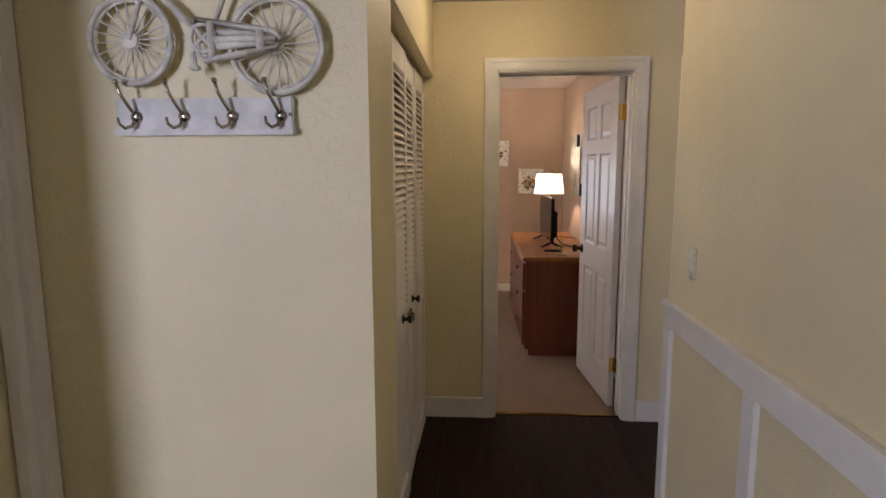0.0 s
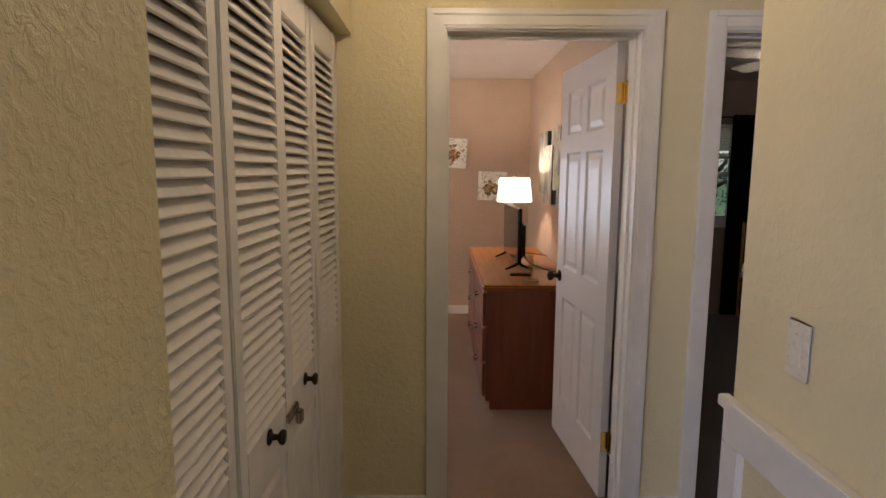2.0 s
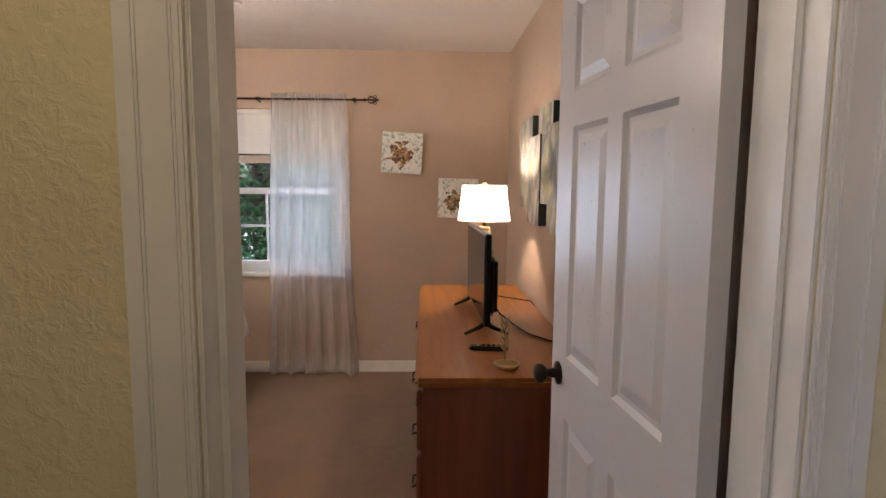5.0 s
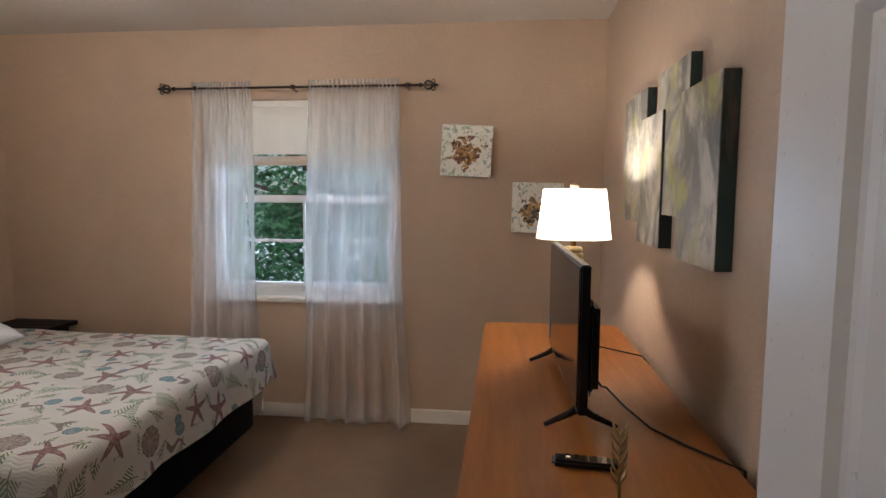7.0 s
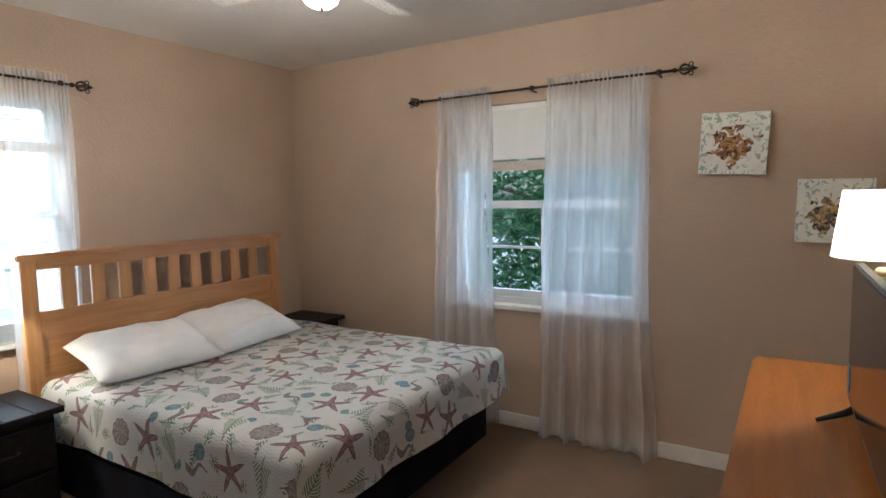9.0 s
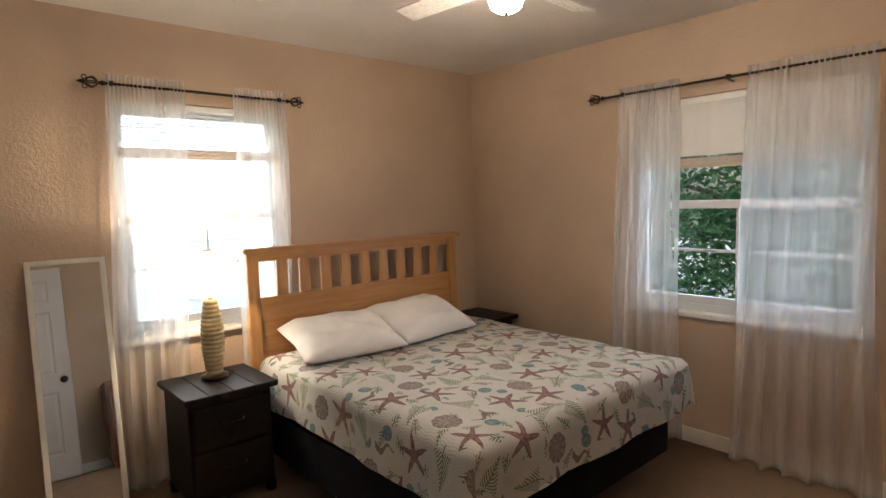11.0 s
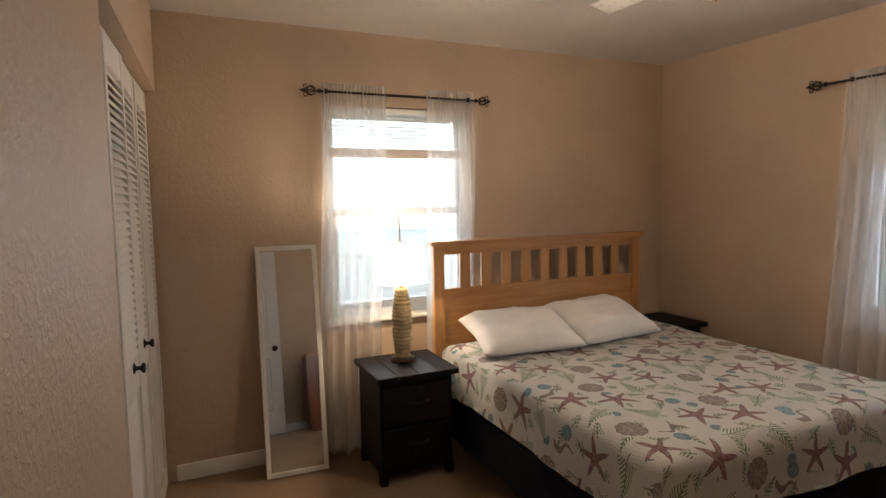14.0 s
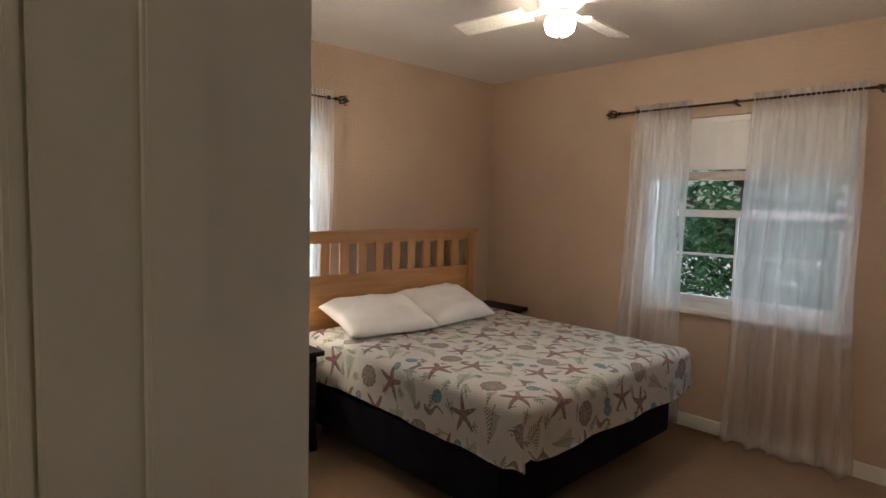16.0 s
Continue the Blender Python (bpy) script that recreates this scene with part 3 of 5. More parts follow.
def panel_recess(bm, x0, x1, z0, z1, y, out):
    """A raised-and-fielded panel on a door face: moulded ring and raised field."""
    lo = y
    ring = [(x0, x1, z0, z1, 0.000), (x0 + 0.012, x1 - 0.012, z0 + 0.012, z1 - 0.012, -0.009), (x0 + 0.022, x1 - 0.022, z0 + 0.022, z1 - 0.022, -0.009), (x0 + 0.045, x1 - 0.045, z0 + 0.045, z1 - 0.045, -0.002)]
    loops = [[bm.verts.new((a, lo + out * d, c)) for a, c in ((p, r), (q, r), (q, s), (p, s))] for p, q, r, s, d in ring]
    for u, v in zip(loops, loops[1:]):
        for k in range(4):
            bm.faces.new((u[k], u[(k + 1) % 4], v[(k + 1) % 4], v[k]))
    bm.faces.new(loops[-1])


def panelled_leaf(w, h, t, rows, cols):
    """A six-panel leaf, hinge edge at x = 0, face at y = 0 and y = t."""
    bm = bmesh.new()
    xs = [0.0]
    for a, b in cols:
        xs += [a, b]
    xs.append(w)
    zs = [0.0]
    for a, b in rows:
        zs += [a, b]
    zs.append(h)
    for y, out in ((0.0, -1), (t, 1)):
        for i in range(len(xs) - 1):
            for j in range(len(zs) - 1):
                if i % 2 and j % 2:
                    panel_recess(bm, xs[i], xs[i + 1], zs[j], zs[j + 1], y, out)
                else:
                    bm.faces.new([bm.verts.new((a, y, c)) for a, c in ((xs[i], zs[j]), (xs[i + 1], zs[j]), (xs[i + 1], zs[j + 1]), (xs[i], zs[j + 1]))])
    for a, b in (((0, 0), (0, h)), ((0, h), (w, h)), ((w, h), (w, 0)), ((w, 0), (0, 0))):
        bm.faces.new([bm.verts.new(p) for p in ((a[0], 0, a[1]), (b[0], 0, b[1]), (b[0], t, b[1]), (a[0], t, a[1]))])
    bmesh.ops.remove_doubles(bm, verts=bm.verts[:], dist=0.0005)
    return bm


def round_knob(out):
    """Door knob and rose on a face, standing out along y."""
    prof = [(0.032, 0), (0.032, 0.006), (0.014, 0.012), (0.012, 0.034), (0.022, 0.040), (0.028, 0.052), (0.026, 0.064), (0.014, 0.070), (0.0001, 0.071)]
    bm = lathe(prof, 20)
    bmesh.ops.rotate(bm, verts=bm.verts[:], matrix=Matrix.Rotation(radians(90 if out < 0 else -90), 3, "X"))
    return bm


def bedroom_door():
    door = thing("door_1", pose(1.018, 3.374, 0.012, 0, 0, 95.2), "open white six-panel door with dark bronze knob", "door")
    tagged(door, kind="structure")
    w, h, t = 0.745, 2.012, 0.035
    cols = [(0.115, 0.335), (0.41, 0.63)]
    rows = [(0.22, 0.80), (0.97, 1.58), (1.67, 1.89)]
    part("leaf", panelled_leaf(w, h, t, rows, cols), DOOR_WHITE, door)
    for out, y in ((-1, 0.0), (1, t)):
        part("door_handle", round_knob(out), BRONZE, door, "dark bronze round knob", pose(w - 0.06, y, 0.91), True)
    part("latch_plate", boxes((w - 0.001, w + 0.001, 0.006, 0.029, 0.88, 0.94)), BRONZE, door)
    for z in (0.27, 1.81):
        hb = boxes((-0.0025, 0.0005, 0.002, 0.032, z - 0.045, z + 0.045), (-0.034, 0.0, -0.004, -0.0005, z - 0.045, z + 0.045), bevel=0.001)
        tube([(-0.005, -0.004, z - 0.048), (-0.005, -0.004, z + 0.048)], 0.007, 10, hb)
        part("hinge", hb, BRASS, door, "polished brass butt hinge")


bedroom_door()

LOUVER_SLAT = None


def bifold(name, m, widths, height, group, mirrored=False):
    """A bifold closet: each panel a thing with stiles, slats, lower panel; face towards -y, along x."""
    global LOUVER_SLAT
    x = 0.0
    t = 0.028
    zl0, zl1 = 0.905, 1.885
    for k, w in enumerate(widths):
        fold = (-1) ** k * 0.8
        p = thing("bifold_door", m @ pose(x + 0.002, 0, 0.015, 0, 0, fold), "cream white louvered bifold closet door panel", "closet door", group)
        w -= 0.004
        s = 0.046
        part("frame", boxes((0, s, 0, t, 0, height), (w - s, w, 0, t, 0, height), (s, w - s, 0.001, t - 0.001, 0, 0.11), (s, w - s, 0.001, t - 0.001, 0.77, zl0), (s, w - s, 0.001, t - 0.001, zl1, height), bevel=0.003), LOUVER_WHITE, p)
        bm = bmesh.new()
        panel_recess(bm, s, w - s, 0.11, 0.77, 0.006, -1)
        panel_recess(bm, s, w - s, 0.11, 0.77, t - 0.006, 1)
        part("lower_panel", bm, LOUVER_WHITE, p)
        if LOUVER_SLAT is None:
            LOUVER_SLAT = finish(boxes((0, 1, -0.003, 0.003, -0.0215, 0.0215), bevel=0.0012, segments=1), "slat", LOUVER_WHITE)
        count = 34
        for i in range(count):
            z = zl0 + (i + 0.5) * (zl1 - zl0) / count
            part("slat", LOUVER_SLAT, None, p, m=pose(s - 0.004, t / 2, z, -38, 0, 0) @ Matrix.Diagonal((w - 2 * s + 0.008, 1, 1, 1)))
        if k in (1, 2):
            kb = lathe([(0.019, 0), (0.019, 0.003), (0.008, 0.008), (0.007, 0.020), (0.016, 0.026), (0.019, 0.032), (0.015, 0.037), (0.0001, 0.038)], 18)
            bmesh.ops.rotate(kb, verts=kb.verts[:], matrix=Matrix.Rotation(radians(90), 3, "X"))
            part("knob", kb, BRONZE, p, "dark bronze mushroom knob", pose(w / 2, 0, 0.875), True)
        x += w + 0.004


# hall closet, facing east; bedroom closet, facing north
bifold("hall", pose(-0.145, CO0 + 0.004, -0.010, 0, 0, 90), [0.376] * 4, 1.985, "hall closet doors")
bifold("bedroom", SOUTH @ pose(CL1 - 0.004, -0.05, 0.0, 0, 0, 180), [0.384] * 4, 1.985, "bedroom closet doors")
lock = thing("closet_latch", pose(-0.142, 2.372, 0.86), "small silver metal latch across the closet doors", "latch")
part("strap", boxes((0, 0.012, -0.05, 0.05, -0.012, 0.012), bevel=0.003), PEWTER, lock)
part("padlock_body", boxes((0.004, 0.022, 0.030, 0.060, -0.05, -0.012), bevel=0.004), PEWTER, lock)


# ---- windows ----
def window(name, m, w, z0, z1, glazing_bars, label):
    """Double-hung window in its opening: local x along the wall, y outwards."""
    win = thing(name, m, label, "window")
    tagged(win, kind="structure")
    f = 0.04
    part("window_frame", boxes((0, f, 0.05, 0.12, z0, z1), (w - f, w, 0.05, 0.12, z0, z1), (f, w - f, 0.05, 0.12, z1 - f, z1), (f, w - f, 0.05, 0.12, z0, z0 + 0.045), bevel=0.003), SASH, win)
    mid = (z0 + z1) / 2 + 0.01
    up = boxes((f, w - f, 0.092, 0.115, mid - 0.022, mid + 0.022), (f, w - f, 0.092, 0.115, z1 - f - 0.03, z1 - f), (f, f + 0.03, 0.092, 0.115, mid, z1 - f), (w - f - 0.03, w - f, 0.092, 0.115, mid, z1 - f), bevel=0.002)
    part("upper_sash", up, SASH, win)
    lo = [(f, w - f, 0.062, 0.088, mid - 0.025, mid + 0.02), (f, w - f, 0.062, 0.088, z0 + 0.045, z0 + 0.09), (f, f + 0.035, 0.062, 0.088, z0 + 0.09, mid), (w - f - 0.035, w - f, 0.062, 0.088, z0 + 0.09, mid)]
    zm = (z0 + 0.09 + mid) / 2
    lower = part("lower_sash", boxes(*lo, bevel=0.002), SASH, win)
    if glazing_bars:
        part("glazing_bar", boxes((f, w - f, 0.070, 0.082, zm - 0.008, zm + 0.008)), SASH, lower)
        part("glazing_bar", boxes((w / 2 - 0.008, w / 2 + 0.008, 0.069, 0.081, z0 + 0.09, mid)), SASH, lower)
    for za, zb, y in ((z0 + 0.085, mid, 0.076), (mid, z1 - f, 0.104)):
        g = part("pane", boxes((f, w - f, y, y + 0.003, za, zb)), GLASS, win)
        g.visible_shadow = False
    part("window_sill", boxes((-0.03, w + 0.03, -0.035, 0.06, z0 - 0.022, z0 + 0.004), bevel=0.006), TRIM, win)


def blind(name, m, w, top, bottom, pitch, tilt, label):
    """Raised mini blind: head rail, slats, stacked slats and bottom rail."""
    b = thing(name, m, label, "window blind")
    part("head_rail", boxes((0.01, w - 0.01, 0.0, 0.03, top - 0.03, top), bevel=0.003), BLIND, b)
    slat = finish(boxes((0.012, w - 0.012, -0.0125, 0.0125, -0.0008, 0.0008)), "slat", BLIND)
    n = int((top - 0.04 - bottom - 0.05) / pitch)
    for i in range(n):
        part("slat", slat, None, b, m=pose(0, 0.015, top - 0.045 - i * pitch, tilt, 0, 0))
    stacked = finish(boxes((0.012, w - 0.012, 0.002, 0.028, 0, 0.005)), "stacked_slat", BLIND_RAIL)
    for i in range(5):
        part("stacked_slat", stacked, None, b, m=pose(0, 0, bottom + 0.012 + 0.007 * i))
    part("bottom_rail", boxes((0.012, w - 0.012, 0.001, 0.029, bottom - 0.01, bottom + 0.010), bevel=0.003), BLIND_RAIL, b)
    for x in (0.12, w - 0.12):
        part("cord", tube([(x, 0.015, bottom), (x, 0.015, top - 0.02)], 0.0012, 6), BLIND, b)


def finial(bm, x, s):
    """Cage finial at the end of a rod, along x in the way s."""
    lathe_pts = [(x + s * d, r) for d, r in ((0.0, 0.011), (0.012, 0.013), (0.02, 0.007), (0.028, 0.007))]
    tube([(a, 0, 0) for a, _ in lathe_pts], [r for _, r in lathe_pts], 12, bm)
    for k in range(6):
        a = k * math.pi / 3
        pts = [(x + s * (0.028 + 0.055 * u), math.cos(a) * 0.027 * math.sin(math.pi * u) ** 0.8, math.sin(a) * 0.027 * math.sin(math.pi * u) ** 0.8) for u in (0.02, 0.2, 0.4, 0.6, 0.8, 0.98)]
        tube(pts, 0.0038, 6, bm)
    tube([(x + s * 0.08, 0, 0), (x + s * 0.092, 0, 0), (x + s * 0.10, 0, 0), (x + s * 0.118, 0, 0)], [0.006, 0.012, 0.009, 0.001], 10, bm)
    for v in (-1, 1):
        ring = [(x + s * 0.085 + 0.010 * math.cos(q), 0, v * (0.022 + 0.010 * math.sin(q))) for q in [i * 2 * math.pi / 10 for i in range(10)]]
        tube(ring, 0.003, 6, bm, True)


def curtain_rod(name, m, x0, x1, brackets):
    """Local x along the wall, y away from the wall is negative; rod at the local origin's height."""
    rod = thing(name, m, "dark bronze curtain rod with cage finials", "curtain rod", "curtain rods")
    part("bar", tube([(x0, 0, 0), (x1, 0, 0)], 0.0075, 12), BRONZE, rod, smooth=True)
    for x, s in ((x0, -1), (x1, 1)):
        bm = bmesh.new()
        finial(bm, x, s)
        part("finial", bm, BRONZE, rod, "", None, True)
    for x in brackets:
        bm = tube([(x, 0.0, -0.012), (x, 0.03, -0.014), (x, 0.068, -0.014)], 0.0055, 8)
        lathe([(0.014, -0.012), (0.014, 0.012)], 12, bm, (x, 0, 0))
        part("bracket", bm, BRONZE, rod)


def curtain(name, m, top, bottom, height, seed, label, fullness=6.0):
    """Rod-pocket sheer: gathered at the top, folds opening out towards the hem, ruffle above the rod."""
    rnd = random.Random(seed)
    nx, nz = 110, 46
    ph = [rnd.uniform(0, 6.28) for _ in range(8)]
    bm = bmesh.new()
    grid = []
    for j in range(nz + 1):
        v = j / nz
        row = []
        for i in range(nx + 1):
            u = i / nx
            g = min(1.0, v * 7.0)
            a = top[0] + (top[1] - top[0]) * u
            b = bottom[0] + (bottom[1] - bottom[0]) * u
            sway = 0.018 * math.sin(2.2 * v * 3 + ph[0]) * v
            x = a * (1 - v) + b * v + 0.012 * math.sin(fullness * 6.28 * u + ph[1]) * v + sway * (0.3 + u)
            big = math.sin(6.28 * fullness * u + ph[2] + 1.2 * math.sin(3 * v + ph[3])) * (0.5 + 0.5 * math.sin(4.0 * u + ph[4]) ** 2)
            fine = math.sin(6.28 * fullness * 3.7 * u + ph[5] + 2 * math.sin(9 * u + ph[1])) * (0.4 + 0.6 * math.sin(11 * u + ph[0]) ** 2)
            y = big * (0.010 + 0.040 * v) * g + fine * (0.005 * max(0, 1 - 5 * v) + 0.0007)
            z = height * (1 - v) + 0.006
            if v > 0.9:
                z += 0.018 * max(0, math.sin(6.28 * fullness * 0.5 * u + ph[6])) * (v - 0.9) * 10
                y -= 0.04 * (v - 0.9) * 10 * max(0, math.sin(6.28 * fullness * 0.37 * u + ph[7]))
            if j == 0:
                z += 0.010 * rnd.random()
            row.append(bm.verts.new((x, y - 0.004, z)))
        grid.append(row)
    for j in range(nz):
        for i in range(nx):
            bm.faces.new((grid[j][i], grid[j][i + 1], grid[j + 1][i + 1], grid[j + 1][i]))
    bmesh.ops.solidify(bm, geom=bm.faces[:], thickness=0.0006)
    return solid(name, bm, SHEER, label, "curtain", "sheer curtains", m=m, smooth=True)


north = pose(0, NORTH, 0)
window("window_1", pose(WIN_N[0], NORTH, 0), WIN_N[1] - WIN_N[0], WIN_N[2], WIN_N[3], True, "white double-hung window with glazing bars")
blind("window_blind", pose(WIN_N[0] + 0.02, NORTH + 0.008, 0), WIN_N[1] - WIN_N[0] - 0.04, WIN_N[3] - 0.005, 1.60, 0.019, 72, "cream mini blind drawn half up, slats closed")
curtain_rod("curtain_rod", pose(0, NORTH - 0.07, 2.045), -1.40, 0.095, (-1.27, -0.66, 0.03))
curtain("curtain", pose(0, NORTH - 0.07, 0), (-1.295, -0.915), (-1.385, -0.925), 2.072, 3, "white sheer voile curtain behind the bed", 5)
curtain("curtain", pose(0, NORTH - 0.07, 0), (-0.565, -0.02), (-0.63, 0.025), 2.075, 8, "white sheer voile curtain reaching the carpet", 6)
# west: local x runs along -y of the world reversed so that outwards is -x
west = pose(WEST, 0, 0, 0, 0, 90)
window("window_2", west @ pose(WIN_W[0], 0, 0), WIN_W[1] - WIN_W[0], WIN_W[2], WIN_W[3], True, "bright white double-hung window behind the bedside lamp")
blind("window_blind", west @ pose(WIN_W[0] + 0.02, 0.008, 0), WIN_W[1] - WIN_W[0] - 0.04, WIN_W[3] - 0.005, 1.715, 0.021, 22, "cream mini blind drawn up, slats open")
curtain_rod("curtain_rod", west @ pose(0, -0.07, 2.055), 4.275, 5.215, (4.30, 5.17))
curtain("curtain", west @ pose(0, -0.07, 0), (4.275, 4.645), (4.205, 4.575), 2.09, 14, "white sheer voile curtain beside the leaning mirror", 5)
curtain("curtain", west @ pose(0, -0.07, 0), (4.895, 5.205), (4.88, 5.225), 2.09, 21, "white sheer voile curtain behind the headboard", 4)
window("window_3", pose(WIN_2[0], NORTH, 0), WIN_2[1] - WIN_2[0], WIN_2[2], WIN_2[3], False, "window of the second bedroom with trees outside")
blind("window_blind", pose(WIN_2[0] + 0.02, NORTH + 0.008, 0), WIN_2[1] - WIN_2[0] - 0.04, WIN_2[3] - 0.005, 1.64, 0.021, 50, "cream mini blind drawn half up")


def dark_curtain(x0, x1):
    bm = bmesh.new()
    n = 40
    rows = [[bm.verts.new((x0 + (x1 - x0) * i / n, 0.022 * math.sin(i * 0.9) - 0.02, z)) for i in range(n + 1)] for z in (2.06, 1.4, 0.7, 0.02)]
    for a, b in zip(rows, rows[1:]):
        for i in range(n):
            bm.faces.new((a[i], a[i + 1], b[i + 1], b[i]))
    bmesh.ops.solidify(bm, geom=bm.faces[:], thickness=0.002)
    solid("dark_curtain", bm, DARK_CLOTH, "black opaque curtain beside the second window", "curtain", "dark curtains", m=pose(0, NORTH - 0.06, 0), smooth=True)


dark_curtain(3.18, 3.42)
curtain_rod("curtain_rod", pose(0, NORTH - 0.07, 2.04), 2.45, 3.46, (2.6, 3.4))


# ---- bedroom furniture ----
def bed(x0, x1, y0, y1, top, hem, material, label, seed, cloth_name="quilt"):
    """A draped bed cover with rounded edges and a wavy hem; UV in metres, unfolded."""
    rnd = random.Random(seed)
    bm = bmesh.new()
    uv = bm.loops.layers.uv.new("UVMap")
    drop = top - hem
    nx, ny, nd = 64, 54, 12
    us = [-drop + drop * i / nd for i in range(nd)] + [(x1 - x0) * i / nx for i in range(nx + 1)] + [(x1 - x0) + drop * (i + 1) / nd for i in range(nd)]
    vs = [-drop + drop * i / nd for i in range(nd)] + [(y1 - y0) * i / ny for i in range(ny + 1)] + [(y1 - y0) + drop * (i + 1) / nd for i in range(nd)]
    lx, ly, R = x1 - x0, y1 - y0, 0.055

    def fold(u, length):
        """Unfolded length to (place, fall) round a soft edge of radius R."""
        arc = R * math.pi / 2
        for sign, e in ((1, length), (-1, 0.0)):
            d = (u - (e - sign * (arc - R) * 0.5)) * sign + arc * 0.5
            if d > 0:
                if d < arc:
                    a = d / R
                    return e - sign * R + sign * R * math.sin(a), R * (1 - math.cos(a))
                return e, R + (d - arc)
        return u, 0.0

    grid = []
    for v in vs:
        row = []
        for u in us:
            px, fx = fold(u, lx)
            py, fy = fold(v, ly)
            fall = max(fx, fy) if min(fx, fy) <= 0 else math.hypot(fx, fy) * 0.86
            z = top - min(fall, drop * 1.03)
            flare = max(0, min(fall, drop) - R) * 0.09
            px += flare * (1 if u > lx / 2 else -1) * (fx > 0)
            py += flare * (1 if v > ly / 2 else -1) * (fy > 0)
            w = noise.noise(Vector((u * 2.3, v * 2.3, seed))) * 0.012 + noise.noise(Vector((u * 9, v * 9, seed + 3))) * 0.0035
            side = min(1.0, fall / drop)
            px += (0.008 * math.sin(v * 13 + seed)) * side * (fx > 0)
            py += (0.008 * math.sin(u * 12 + seed)) * side * (fy > 0)
            vert = bm.verts.new((x0 + px, y0 + py, z + w * (1 - side) + w * 2.0 * side))
            row.append((vert, (u, v)))
        grid.append(row)
    for j in range(len(vs) - 1):
        for i in range(len(us) - 1):
            quad = (grid[j][i], grid[j][i + 1], grid[j + 1][i + 1], grid[j + 1][i])
            f = bm.faces.new([q[0] for q in quad])
            for loop, q in zip(f.loops, quad):
                loop[uv].uv = q[1]
    bmesh.ops.solidify(bm, geom=bm.faces[:], thickness=0.006)
    ob = solid(cloth_name, bm, material, label, "bedspread", smooth=True)
    return ob


BX0, BX1, BY0, BY1 = -2.395, -0.70, 4.86, 6.42
bed_ob = thing("bed", pose(BX0, BY0, 0), "queen bed with honey oak slatted headboard and dark base", "bed")
L, Wd = BX1 - BX0, BY1 - BY0
part("mattress", boxes((0.0, L - 0.02, 0.045, Wd - 0.01, 0.36, 0.60), bevel=0.05, segments=3), PILLOW, bed_ob, "white mattress under the quilt")
part("box_base", boxes((0.0, L - 0.09, 0.02, Wd - 0.02, 0.10, 0.36), bevel=0.015), BED_BASE, bed_ob, "dark upholstered base")
for x in (0.12, L - 0.24):
    for y in (0.14, Wd - 0.14):
        part("leg", lathe([(0.025, 0), (0.03, 0.10)], 12, None, (x, y, 0)), BED_BASE, bed_ob)
hb = part("headboard", boxes((-0.045, -0.028, 0.068, 1.487, 0.32, 0.865)), PINE, bed_ob, "honey oak mission headboard")
for y in (0.0, 1.487):
    part("post", boxes((-0.055, -0.015, y, y + 0.068, 0, 1.185), bevel=0.004), PINE_V, hb)
part("cap_rail", boxes((-0.075, 0.006, -0.022, 1.577, 1.185, 1.215), bevel=0.006), PINE, hb)
part("top_rail", boxes((-0.050, -0.020, 0.068, 1.487, 1.135, 1.185), bevel=0.003), PINE, hb)
part("middle_rail", boxes((-0.052, -0.018, 0.068, 1.487, 0.865, 0.935), bevel=0.003), PINE, hb)
slat = finish(boxes((-0.043, -0.027, -0.033, 0.033, 0.935, 1.135), bevel=0.002), "slat", PINE_V)
for i in range(9):
    part("slat", slat, None, hb, m=pose(0, 0.068 + 1.419 * (i + 1) / 10 , 0))
bed(BX0 + 0.02, BX1 + 0.0, BY0 + 0.03, BY1 + 0.015, 0.622, 0.375, QUILT, "white quilt printed with red starfish, shells and green coral", 4)


def pillow(x, y, z, rz, tilt, w, l, seed):
    bm = bmesh.new()
    n = 22
    top, bot = [], []
    for j in range(n + 1):
        a, b = [], []
        for i in range(n + 1):
            u, v = i / n * 2 - 1, j / n * 2 - 1
            edge = max(0.0, (1 - abs(u) ** 3.2)) ** 0.55 * max(0.0, (1 - abs(v) ** 3.2)) ** 0.55
            pin = 1 - 0.07 * (1 - abs(u)) * abs(v) ** 2 - 0.0
            pin2 = 1 - 0.07 * (1 - abs(v)) * abs(u) ** 2
            wr = noise.noise(Vector((u * 2, v * 2, seed))) * 0.034 + noise.noise(Vector((u * 5, v * 5, seed))) * 0.014
            a.append(bm.verts.new((u * w / 2 * pin2, v * l / 2 * pin, 0.105 * edge + wr * edge)))
            b.append(bm.verts.new((u * w / 2 * pin2, v * l / 2 * pin, -0.05 * edge - 0.002)))
        top.append(a)
        bot.append(b)
    for j in range(n):
        for i in range(n):
            bm.faces.new((top[j][i], top[j][i + 1], top[j + 1][i + 1], top[j + 1][i]))
            bm.faces.new((bot[j][i], bot[j + 1][i], bot[j + 1][i + 1], bot[j][i + 1]))
    bmesh.ops.remove_doubles(bm, verts=bm.verts[:], dist=0.003)
    solid("pillow", bm, PILLOW, "plump white cotton pillow on the quilt", "pillow", "bed pillows", m=pose(x, y, z, 0, tilt, rz), smooth=True)


pillow(-2.13, 5.27, 0.700, -7, 13, 0.46, 0.60, 2)
pillow(-2.15, 5.84, 0.706, 5, 16, 0.46, 0.62, 9)


